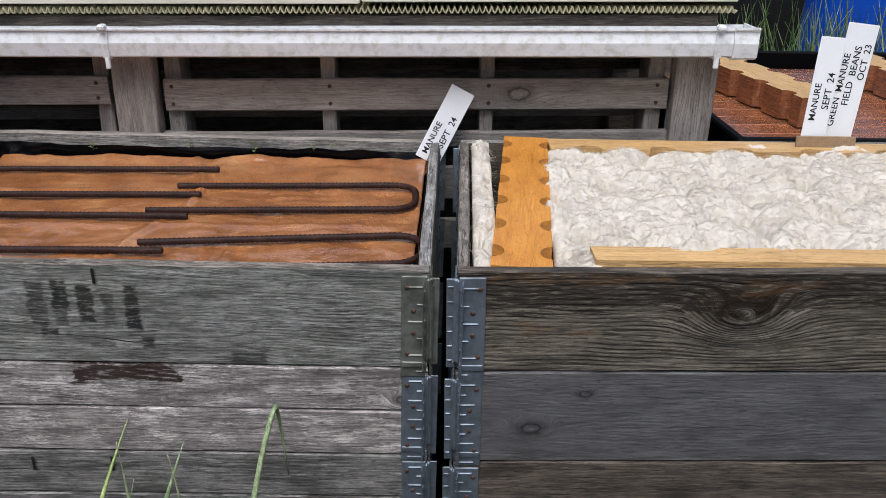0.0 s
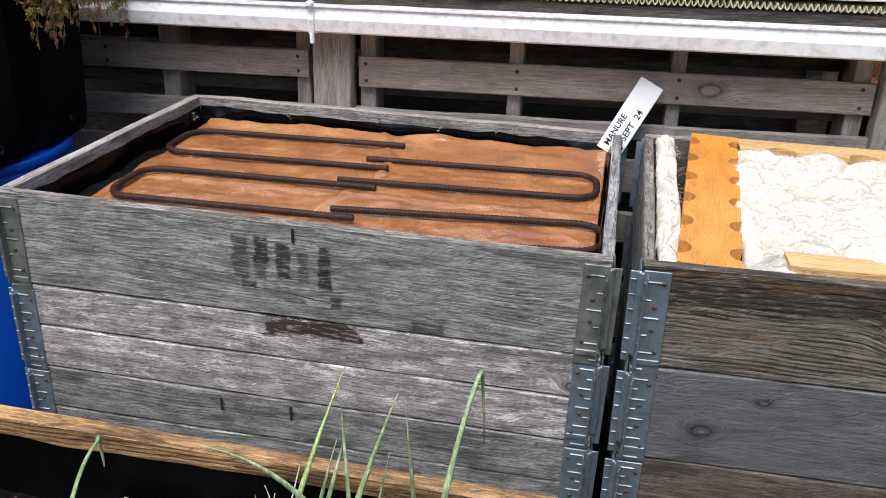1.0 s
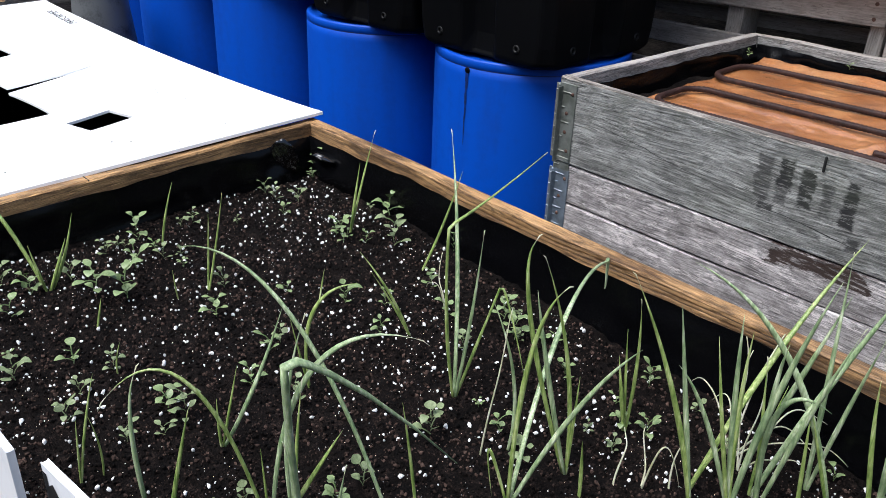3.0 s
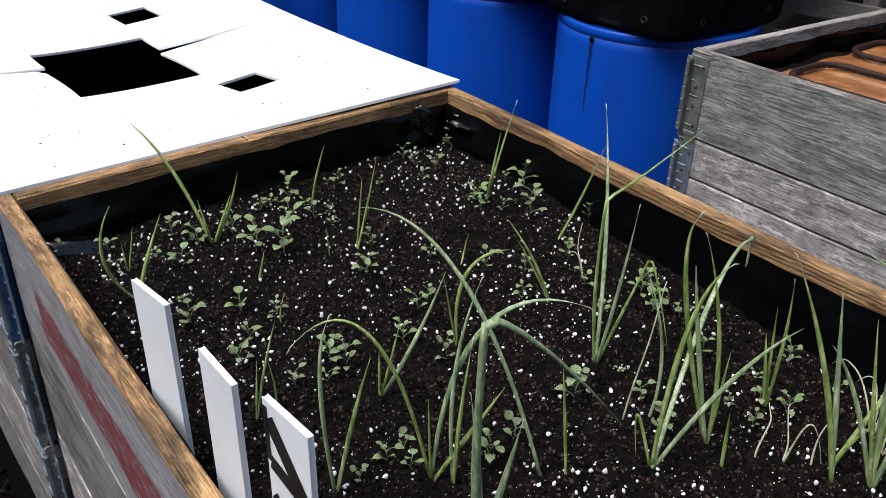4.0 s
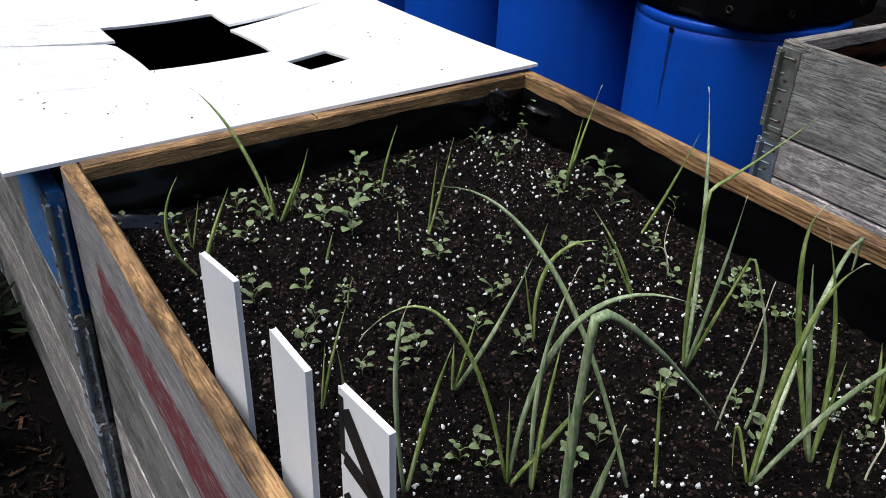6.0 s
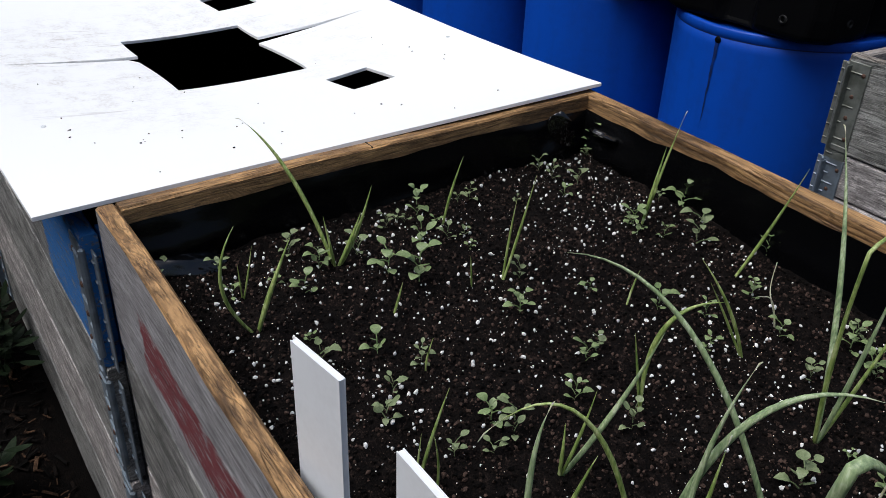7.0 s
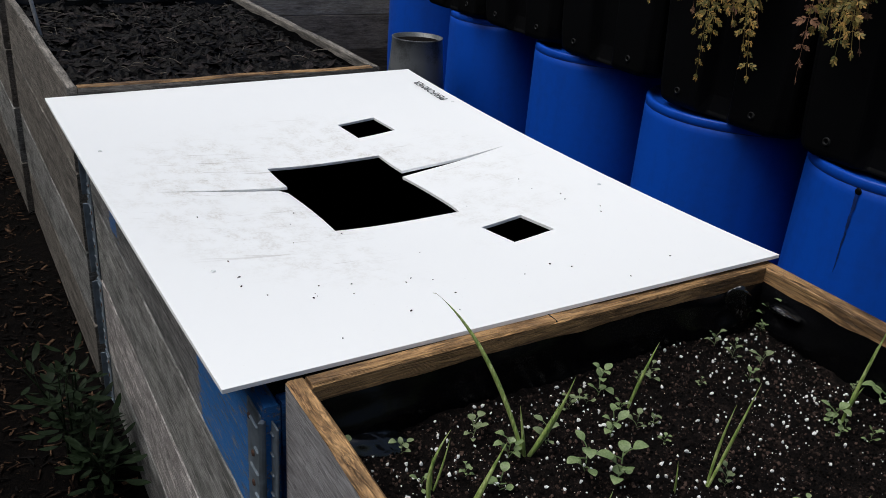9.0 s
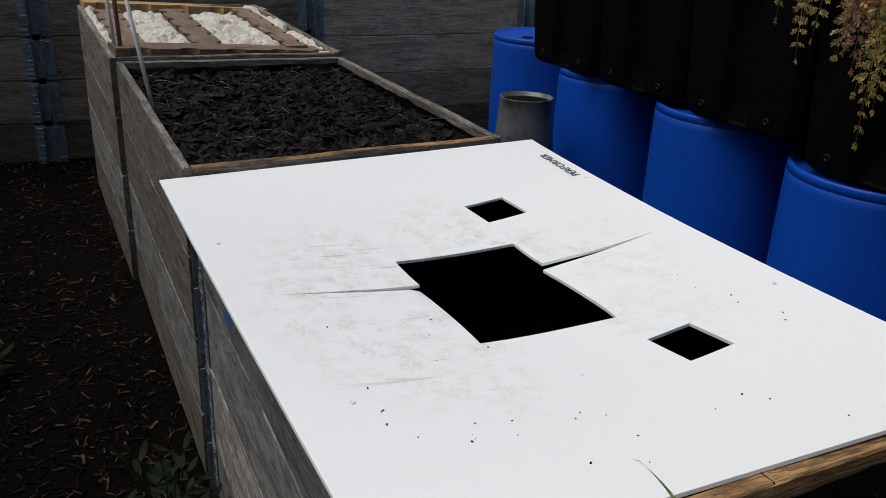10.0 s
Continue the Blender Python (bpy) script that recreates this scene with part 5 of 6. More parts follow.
def write(root, text, size, x, z, turn=90, bold=0.0):
    # the words run up the label's length
    return lettering(text, size, INK, root, pose(x, -0.0016, z, 90, 0, 0) @ pose(0, 0, 0, 0, 0, turn), bold=bold)


ta = flat_tag("white plastic label reading manure sept 24 leaning in the bed", pose(-0.004, 0.775, 0.755, -14, 28, 0), 0.066, 0.205)
write(ta, "MANURE", 0.022, -0.008, 0.015, bold=0.0003)
write(ta, "SEPT  24", 0.024, 0.022, 0.045, bold=0.0003)
tb = flat_tag("white plastic label reading manure sept 24", pose(0.962, 0.70, 0.80, -6, 4, 0), 0.062, 0.295)
write(tb, "MANURE", 0.023, -0.006, 0.09, bold=0.0002)
write(tb, "SEPT  24", 0.025, 0.022, 0.12, bold=0.0002)
tc = flat_tag("white plastic label reading green manure field beans", pose(1.03, 0.722, 0.80, -6, 6, 0), 0.078, 0.325)
write(tc, "GREEN  MANURE", 0.0235, -0.016, 0.07, bold=0.0002)
write(tc, "FIELD  BEANS", 0.0245, 0.008, 0.125, bold=0.0002)
write(tc, "OCT  23", 0.024, 0.031, 0.19, bold=0.0002)

# ---- brown sheet and rebar ----
def foil_material():
    m, nt, b = nodes("brown_coated_paper")
    v = coords(nt, own=False)
    big, fine = tex(nt, v, 9.0, 4.0), tex(nt, v, 120.0, 2.0)
    crinkle = tex(nt, N(nt, "ShaderNodeVectorMath", {0: v, 1: (80.0, 150.0, 90.0)}, operation="MULTIPLY").outputs[0], 1.0, 4.0, 0.6, 0.8)
    weave = N(nt, "ShaderNodeTexWave", {"Vector": v, "Scale": 95.0, "Distortion": 2.5, "Detail": 2.0, "Detail Scale": 2.0}, bands_direction="X").outputs["Fac"]
    crease = N(nt, "ShaderNodeTexWave", {"Vector": v, "Scale": 6.0, "Distortion": 9.0, "Detail": 3.0, "Detail Scale": 1.5}, bands_direction="DIAGONAL").outputs["Fac"]
    col = ramp(nt, big, (0.35, (0.31, 0.115, 0.03)), (0.55, (0.46, 0.195, 0.064)), (0.75, (0.58, 0.31, 0.13)))
    nt.links.new(mix(nt, mth(nt, "MULTIPLY", ramp(nt, fine, (0.5, grey(0)), (0.7, grey(1))), 0.25), col, (0.14, 0.045, 0.013)), b.inputs["Base Color"])
    nt.links.new(mth(nt, "ADD", 0.2, mth(nt, "MULTIPLY", big, 0.3)), b.inputs["Roughness"])
    b.inputs["Coat Weight"].default_value, b.inputs["Coat Roughness"].default_value, b.inputs["Coat IOR"].default_value = 1.0, 0.22, 2.3
    b.inputs["Coat Tint"].default_value = (1.0, 0.92, 0.82, 1)
    h = mth(nt, "ADD", mth(nt, "MULTIPLY", weave, 0.06), mth(nt, "ADD", mth(nt, "MULTIPLY", crease, 0.18), mth(nt, "MULTIPLY", crinkle, 1.6)))
    bump(nt, b, h, 1.0, 0.0048)
    return m


def foil_z(x, y):
    seam = 0.006 * math.exp(-((x + 0.57 + 0.04 * math.sin(y * 9)) / 0.012) ** 2)
    row = 0.003 * math.exp(-((abs((y * 4.6) % 1 - 0.5)) / 0.06) ** 2)
    pucker = 0.0018 * hum(x * 11 + y * 7, y * 46, 6) * (0.45 + 1.4 * max(0.0, hum(x * 4, y * 5, 9))) + 0.0012 * hum(x * 70, y * 30, 8)
    return 0.748 + 0.005 * hum(x * 7, y * 9) + 0.0028 * hum(x * 26, y * 22, 2) + pucker + seam + row


def foil_pt(u, v):
    x = -1.095 + 1.06 * u + 0.03 * v * u
    y = 0.045 + 0.735 * v
    if v > 0.96:
        y += 0.008 * hum(x * 14, 1.0)
    if u < 0.04:
        x += 0.012 * hum(y * 11, 4.0)
    e = 0.01 * max(0, (v - 0.97) / 0.03) * (1 + hum(x * 8, 7.0))
    return (x, y, foil_z(x, y) + e)


fo = solo("foil_sheet", sheet(280, 220, foil_pt), foil_material(), "creased glossy brown coated paper sheet lying on compost", "sheet")
_m = fo.modifiers.new("thickness", "SOLIDIFY")
_m.thickness = 0.0015


def hairpin(xe, y0, y1, xb, tilt=0.0, ext=(0.0, 0.0)):
    """Rebar bent into a hairpin: open ends at xe, the bend at xb."""
    s = 1 if xb > xe else -1
    r = abs(y1 - y0) / 2
    R = 0.0068
    yc = (y0 + y1) / 2
    pts = [(xe + ext[0], y0)]
    n = 26
    for i in range(1, n):
        pts.append((xe + (xb - s * min(r, 0.07) - xe) * i / n, y0))
    rr = min(r, 0.055)
    for sy, yy in ((1, y0), (-1, y1)):
        for k in range(0, 9):
            a = math.pi / 2 * k / 8
            up = 1 if y0 > y1 else -1
            if sy == 1:
                pts.append((xb - s * rr + s * rr * math.sin(a), yy - up * (rr - rr * math.cos(a))))
            else:
                pts.append((xb - s * rr + s * rr * math.cos(a), yy + up * (rr - rr * math.sin(a))))
    for i in range(1, n + 1):
        pts.append((xb - s * min(r, 0.07) + (xe + ext[1] - xb + s * min(r, 0.07)) * i / n, y1))
    p3 = []
    for x, y in pts:
        yy = y + tilt * (x - xe)
        p3.append((x, yy, 0.7525 + R + 0.0008 * hum(x * 3, yy * 3)))
    # resample finely and raise the ribs
    dense = []
    for a, b in zip(p3, p3[1:]):
        a, b = Vector(a), Vector(b)
        k = max(1, int((b - a).length / 0.0045))
        dense += [a.lerp(b, i / k) for i in range(k)]
    dense.append(Vector(p3[-1]))
    rad = [R * (1.13 if i % 2 else 0.92) for i in range(len(dense))]
    bm = tube(bmesh.new(), dense, rad, 10)
    return solo("rebar_hairpin", bm, REBAR, "rusty ribbed steel bar bent into a hairpin on brown sheet", "rebar", group="rebar hairpins")


hairpin(-0.517, 0.671, 0.487, -1.085, 0.02)
hairpin(-0.513, 0.352, 0.168, -1.06, 0.0)
hairpin(-0.585, 0.545, 0.385, -0.03, 0.035, (0.0, -0.025))
hairpin(-0.573, 0.207, 0.068, -0.015, 0.09, (0.0, -0.1))


# ---- cover board ----
BOARDSCREW = bpy.data.meshes.new("screw")
_b = lathe([(0.0, 0.0006), (0.0012, 0.0006), (0.0016, 0.0014), (0.0034, 0.001), (0.004, 0.0)], 12)
_b.to_mesh(BOARDSCREW)
_b.free()


def cover_board():
    big = (-1.974, -1.650, -1.175, -0.936)
    holes = [big, (-1.573, -1.491, -0.936, -0.849), (-2.178, -2.091, -0.944, -0.849)]
    turns = [(-1.83, -1.055, 0.05, 0.2), (-1.5375, -0.8925, 0.16, 0.1), (-2.14, -0.8965, 0.17, 0.1)]
    xc, yl, yr = -1.868, -1.419, -0.685
    x0, x1, y0, y1 = -2.47, -1.2335, -1.495, -0.6125
    def lines(lo, hi, extra):
        vals = sorted(set([round(lo + (hi - lo) * i / 44, 4) for i in range(45)] + list(extra)))
        out = [vals[0]]
        for v in vals[1:]:
            if v - out[-1] < 0.006:
                if v in extra:
                    out[-1] = v if out[-1] not in extra else out[-1]
                    if out[-1] != v:
                        out.append(v)
                continue
            out.append(v)
        out[-1] = hi
        return out
    xs = lines(x0, x1, [h[i] for h in holes for i in (0, 1)] + [xc])
    ys = lines(y0, y1, [h[i] for h in holes for i in (2, 3)] + [yl, yr])
    bm = bmesh.new()
    cache = {}
    def place(x, y, side):
        u, v = (x - x0) / (x1 - x0), (y - y0) / (y1 - y0)
        z = (0.838 * (1 - u) + 0.824 * u) * (1 - v) + (0.848 * (1 - u) + 0.842 * u) * v
        z -= 0.049 * (math.sin(math.pi * min(max(u, 0), 1)) ** 0.8) * (0.12 + 0.2 * v + 0.72 * math.sin(math.pi * v))
        py = y + (0.025 * u - 0.026 * (1 - u)) * (1 - v) ** 3
        px = x + (0.02 * (1 - v) - 0.03 * v) * (1 - u) ** 3
        # the holes are cut a little askew
        for cx, cy, th, rr in turns:
            w = math.exp(-(math.hypot(x - cx, y - cy) / rr) ** 4)
            px -= th * (y - cy) * w
            py += th * (x - cx) * w
        if y > big[3]:
            px -= 0.028 * min(1.0, (y - big[3]) / 0.25) * math.exp(-((x - xc) / 0.15) ** 2)
        # the torn edge: the far lip stands a little above the near one
        if big[2] <= y <= big[3]:
            k = 1.0
        elif y < big[2]:
            k = max(0, (y - yl) / (big[2] - yl))
        else:
            k = max(0, (yr - y) / (yr - big[3]))
        if side > 0:
            fall = math.exp(-max(0, x - xc) / 0.09)
            z -= (0.002 if y < big[2] else 0.008) * k * fall
            px += 0.0018 * k * math.exp(-max(0, x - xc) / 0.02)
        else:
            z += 0.003 * k * math.exp(-max(0, xc - x) / 0.07)
            px -= 0.0018 * k * math.exp(-max(0, xc - x) / 0.02)
        return (px, py, z)
    def vert(i, j, side):
        x, y = xs[i], ys[j]
        split = abs(x - xc) < 1e-6 and yl + 1e-6 < y < yr - 1e-6
        sd = side if split else (1 if x > xc else -1)
        key = (i, j, sd if split else 0)
        if key not in cache:
            cache[key] = bm.verts.new(place(x, y, sd))
        return cache[key]
    for i in range(len(xs) - 1):
        for j in range(len(ys) - 1):
            cx, cy = (xs[i] + xs[i + 1]) / 2, (ys[j] + ys[j + 1]) / 2
            if any(h[0] < cx < h[1] and h[2] < cy < h[3] for h in holes):
                continue
            sd = 1 if cx > xc else -1
            f = bm.faces.new((vert(i, j, sd), vert(i + 1, j, sd), vert(i + 1, j + 1, sd), vert(i, j + 1, sd)))
            f.smooth = True
    root = thing("cover_board", "scuffed white plastic board with cut square holes and a tear", "board")
    sh = part("sheet", bm, WHITEBOARD, root)
    md = sh.modifiers.new("thickness", "SOLIDIFY")
    md.thickness, md.offset = 0.006, -1
    md = sh.modifiers.new("crisp_edges", "BEVEL")
    md.width, md.segments, md.angle_limit, md.harden_normals = 0.0007, 1, radians(35), True
    for x, y in ((-2.09, -1.455), (-1.532, -1.41), (-2.195, -0.638), (-1.617, -0.653)):
        u, v = (x - x0) / (x1 - x0), (y - y0) / (y1 - y0)
        part_of("screw", BOARDSCREW, WHITEPVC, root, "", pose(*(Vector(place(x, y, 1 if x > xc else -1)) + Vector((0, 0, 0.0005)))))
    p, p_end, p_up = (Vector(place(x, y, -1)) for x, y in ((-2.215, -0.65), (-2.38, -0.65), (-2.215, -0.69)))
    tilt, lean = math.atan2(p_end.z - p.z, 0.165), math.atan2(p_up.z - p.z, 0.04)
    lettering("PERFORMER", 0.029, INK, root, Matrix.Translation(p + Vector((0, 0.012, 0.0022))) @ Matrix.Rotation(math.pi, 4, "Z") @ Matrix.Rotation(-tilt, 4, "Y") @ Matrix.Rotation(lean, 4, "X"), bold=0.0)
    rnd = random.Random(12)
    bm = bmesh.new()
    for i in range(45):
        x, y = rnd.uniform(-1.75, -1.26), rnd.uniform(-1.4, -0.7)
        if any(h[0] - 0.01 < x < h[1] + 0.01 and h[2] - 0.01 < y < h[3] + 0.01 for h in holes):
            continue
        q = place(x, y, 1)
        s = rnd.uniform(0.0008, 0.002)
        add_box(bm, s * rnd.uniform(1, 2.2), s, s * 0.8, (q[0], q[1], q[2] + s * 0.3), 0, pose(0, 0, 0, 0, 0, rnd.uniform(0, 180)))
    tagged(part("grit", bm, CRUMB, None), "scattered dark grit on the white board", "grit", kind="stuff")
    return root


cover_board()


# ---- drums and tubs ----
DRIP = plastic("dark_drip_stain", (0.002, 0.014, 0.09), 0.5, 0.5, (0.003, 0.05, 0.35), 40.0)


def drum(x, y, top, turn=0.0, hole=False, label="blue plastic storage drum standing under black tubs"):
    z0 = ground_z(x)
    h = top - z0
    root = thing("drum", label, "drum", pose(x, y, z0, 0, 0, turn), "blue drums")
    R = 0.286
    prof = [(0, 0), (R - 0.03, 0), (R - 0.006, 0.02), (R, 0.08), (R + 0.003, h * 0.5), (R, h - 0.05), (R - 0.0005, h - 0.028), (R - 0.0025, h - 0.026), (R - 0.0025, h - 0.0235), (R - 0.0005, h - 0.0215), (R - 0.001, h - 0.005), (R - 0.003, h - 0.001), (R - 0.007, h), (R - 0.016, h - 0.001), (R - 0.02, h - 0.008), (R - 0.05, h - 0.01), (0, h - 0.006)]
    part("body", lathe(prof, 64), BLUE, root)
    part("seam", lathe([(R - 0.0018, h - 0.0262), (R - 0.0018, h - 0.0236)], 64), DRIP, root, "dark moulding seam under the rim")
    if "closed lid" in label:
        part("bung", lathe([(0.0, 0.016), (0.026, 0.016), (0.03, 0.012), (0.03, -0.004)], 20), BLACKTUB, root, "dark round screw bung", pose(-0.02, -0.16, h - 0.02))
    if hole:
        a = radians(hole)
        bm = lathe([(0.0, 0.002), (0.007, 0.002), (0.009, 0.0)], 12)
        at = Matrix.Translation(((R + 0.0008) * math.cos(a), (R + 0.0008) * math.sin(a), h - 0.033)) @ pose(0, 0, 0, 0, 0, hole)
        part("tap_hole", bm, BLACKTUB, root, "small dark drilled hole", at @ pose(0, 0, 0, 0, 90, 0))
        rnd = random.Random(5)
        bm = bmesh.new()
        rows = []
        for k in range(25):
            w = 0.0042 * (1 - k / 24) ** 0.6 * rnd.uniform(0.6, 1.2) + 0.0004
            c = 0.0025 * hum(k * 0.35, 2.0) - 0.006 * k / 24
            rows.append([bm.verts.new((0.0012, c - w, -0.009 * k)), bm.verts.new((0.0012, c + w, -0.009 * k))])
        for p, q in zip(rows, rows[1:]):
            bm.faces.new((p[0], q[0], q[1], p[1]))
        part("drip_stain", bm, DRIP, root, "long dark drip stain", at)
    return root


for i, (x, y, t) in enumerate(((-1.632, 0.433, 0.748), (-2.251, 0.421, 0.748), (-2.908, 0.446, 0.792), (-3.63, 0.486, 0.798), (-4.32, 0.524, 0.848))):
    drum(x, y, t, 0 if i < 4 else 20, hole=(273 if i == 0 else False), label="blue plastic storage drum standing under black tubs" if i < 4 else "blue plastic storage drum with a closed lid")


def tub(x, y, z, w, d, h, turn=0.0):
    """A ribbed tub, wider at the top, with a rolled rim and drain holes low on its walls."""
    root = thing("planter_tub", "ribbed black plastic planter tub standing on blue drums", "planter", pose(x, y, z, 0, 0, turn), "black tubs")
    bm = bmesh.new()
    prof = [(-0.5, 0), (-0.13, 0), (-0.075, 1), (0.075, 1), (0.13, 0), (0.5, 0)]
    def ring(s, zz, deep, rc):
        pts = []
        for k in range(4):
            a = k * math.pi / 2
            ex, ey = math.cos(a), math.sin(a)
            L, D = (w, d) if k % 2 == 0 else (d, w)
            for u, g in prof:
                uu = u * L * s
                if abs(u) == 0.5:
                    uu -= math.copysign(rc, u)
                off = D / 2 * s - g * deep
                lx, ly = uu, -off
                pts.append(bm.verts.new((lx * ex - ly * ey, lx * ey + ly * ex, zz)))
        return pts
    rs = [ring(0.87, 0.0, 0.012, 0.05), ring(0.91, 0.014, 0.03, 0.035), ring(0.92, 0.06, 0.04, 0.03), ring(0.975, h - 0.05, 0.045, 0.03), ring(1.0, h - 0.04, 0.01, 0.03), ring(1.03, h - 0.035, 0.0, 0.03), ring(1.03, h, 0.0, 0.03), ring(0.97, h, 0.0, 0.03), ring(0.95, h - 0.06, 0.02, 0.03)]
    n = len(rs[0])
    for a, b in zip(rs, rs[1:]):
        for k in range(n):
            bm.faces.new((a[k], a[(k + 1) % n], b[(k + 1) % n], b[k]))
    bm.faces.new(rs[0][::-1])
    bm.faces.new(rs[-1])
    bmesh.ops.recalc_face_normals(bm, faces=bm.faces)
    bd = part("body", bm, BLACKTUB, root)
    md = bd.modifiers.new("soft_edges", "BEVEL")
    md.width, md.segments, md.angle_limit = 0.008, 2, radians(25)
    for k in range(4):
        L, D = (w, d) if k % 2 == 0 else (d, w)
        for u in (-0.29, 0.29):
            m = pose(0, 0, 0, 0, 0, 90 * k) @ pose(u * L * 0.92, -D / 2 * 0.917 - 0.0006, 0.048, 84, 0, 0)
            part_of("drain_hole", HOLE, SCUFF, root, "scuffed drain boss", m)
    return root


HOLE = bpy.data.meshes.new("drain_hole")
_b = lathe([(0.0, -0.004), (0.005, -0.003), (0.006, 0.0025), (0.009, 0.003), (0.012, 0.0)], 14)
_b.to_mesh(HOLE)
_b.free()
SCUFF = plastic("scuffed_black_plastic", (0.002, 0.002, 0.002), 0.55, 0.6, (0.03, 0.03, 0.03), 90.0, spec=0.2)
for x, y, z in ((-1.604, 0.407, 0.7505), (-2.126, 0.405, 0.7515), (-2.648, 0.41, 0.7945), (-3.17, 0.42, 0.8), (-3.692, 0.43, 0.801)):
    tub(x, y, z, 0.53, 0.53, 0.48)


# ---- hanging foliage on the tubs ----
FROND = mottled("yellowing_frond", ((0.25, (0.055, 0.065, 0.012)), (0.5, (0.19, 0.14, 0.028)), (0.75, (0.42, 0.24, 0.06))), 14.0, rough=0.65, each=0.5)
FRONDDRY = mottled("withered_frond", ((0.3, (0.09, 0.035, 0.018)), (0.6, (0.2, 0.1, 0.05))), 30.0, rough=0.8, each=0.3)


def frond(bm, start, tip, out, rnd, first=0.3):
    """A feathery leaf hung from start to tip, away from the wall along out: a stalk with paired leaflets, each cut into oval lobes."""
    a, e, o = Vector(start), Vector(tip), Vector(out)
    c = a.lerp(e, 0.3) + o * rnd.uniform(0.02, 0.05) + UP * 0.04
    n = 14
    pts = [a * (1 - s) ** 2 + c * (2 * s * (1 - s)) + e * s * s for s in (i / n for i in range(n + 1))]
    length = (e - a).length
    tube(bm, pts, [0.0016 - 0.0011 * i / n for i in range(n + 1)], 4, caps=False)
    gap = rnd.uniform(0.016, 0.022)
    count = max(2, int(length * (1 - first) / gap))
    for k in range(count + 1):
        s = first + (1 - first) * k / count
        i = min(n - 1, int(s * n))
        q = pts[i].lerp(pts[i + 1], s * n - i)
        dd = (pts[i + 1] - pts[i]).normalized()
        nrm = (o + Vector((rnd.uniform(-0.5, 0.5), rnd.uniform(-0.5, 0.5), rnd.uniform(-0.2, 0.5)))).normalized()
        side = dd.cross(nrm).normalized()
        size = (0.022 + 0.018 * (1 - s)) * rnd.uniform(0.75, 1.2)
        for ax in ((side * 1.1 + dd * 0.7).normalized(), (dd * 0.7 - side * 1.1).normalized()) if k < count else (dd,):
            across = ax.cross(nrm).normalized()
            lobes = [(0.25, 1), (0.3, -1), (0.55, 1), (0.6, -1), (0.8, 1), (0.85, -1), (1.0, 0)]
            for at, sg in lobes:
                p0 = q + ax * size * at * 0.75
                la = (ax * 0.85 + across * 0.75 * sg + nrm * rnd.uniform(-0.3, 0.3)).normalized()
                l = size * (0.44 if sg else 0.46) * rnd.uniform(0.7, 1.15)
                w = la.cross(nrm).normalized() * l * rnd.uniform(0.15, 0.23)
                bm.faces.new([bm.verts.new(v) for v in (p0, p0 + la * l * 0.4 + w, p0 + la * l * 0.8 + w * 0.85, p0 + la * l, p0 + la * l * 0.8 - w * 0.85, p0 + la * l * 0.4 - w)])
            tube(bm, [q, q + ax * size * 0.8], [0.0007, 0.0004], 3, caps=False)
    return bm


def carrot_plant(x, y, z, out, fronds, filler, seed, dry=()):
    """fronds: the place of each tip from the plant's own root; filler: short ones more, spread about."""
    rnd = random.Random(seed)
    root = thing("carrot_plant", "yellowing feathery carrot foliage hanging over a black tub", "plant", pose(x, y, z), "hanging foliage")
    along = Vector((0, 1, 0)) if abs(out[0]) > 0.5 else Vector((1, 0, 0))
    tips = [(Vector(t), i in dry) for i, t in enumerate(fronds)]
    reach = [t[1] if abs(out[0]) > 0.5 else t[0] for t in fronds]
    for i in range(filler):
        s = rnd.uniform(min(reach), max(reach))
        tips.append((along * s + Vector(out) * rnd.uniform(0.0, 0.05) + UP * rnd.uniform(-0.21, -0.07), rnd.random() < 0.25))
    for t, withered in tips:
        st = along * (t.dot(along) * 0.7 + rnd.uniform(-0.03, 0.03)) + UP * rnd.uniform(0.0, 0.02)
        part("frond", frond(bmesh.new(), st, t, out, rnd, rnd.uniform(0.15, 0.35)), FRONDDRY if withered else FROND, root)
    return root


# roots lie behind the tubs' rims; the fronds hang before the walls
carrot_plant(-2.09, 0.085, 1.255, (0, -1, 0), ((0.0, -0.045, -0.355), (0.03, -0.05, -0.27), (-0.03, -0.05, -0.24), (0.16, -0.04, -0.325), (0.13, -0.04, -0.25), (-0.06, -0.04, -0.19), (-0.12, -0.04, -0.17), (0.09, -0.05, -0.2)), 38, 3, dry=(5,))
carrot_plant(-1.73, 0.085, 1.25, (0, -1, 0), ((-0.055, -0.04, -0.29), (0.04, -0.05, -0.22), (0.02, -0.04, -0.19), (0.075, -0.05, -0.2), (-0.02, -0.04, -0.16)), 18, 4, dry=(0,))
carrot_plant(-2.36, 0.11, 1.262, (0, -1, 0), ((0.05, -0.04, -0.15), (-0.08, -0.04, -0.11), (0.02, -0.05, -0.1)), 2, 5)
carrot_plant(-1.325, 0.5, 1.235, (1, 0, 0), ((0.03, -0.13, -0.2), (0.04, -0.05, -0.21), (0.04, 0.02, -0.19), (0.04, 0.08, -0.2), (0.04, 0.12, -0.17), (0.04, 0.16, -0.2), (0.03, 0.25, -0.28), (0.03, 0.2, -0.16)), 80, 1, dry=(6,))

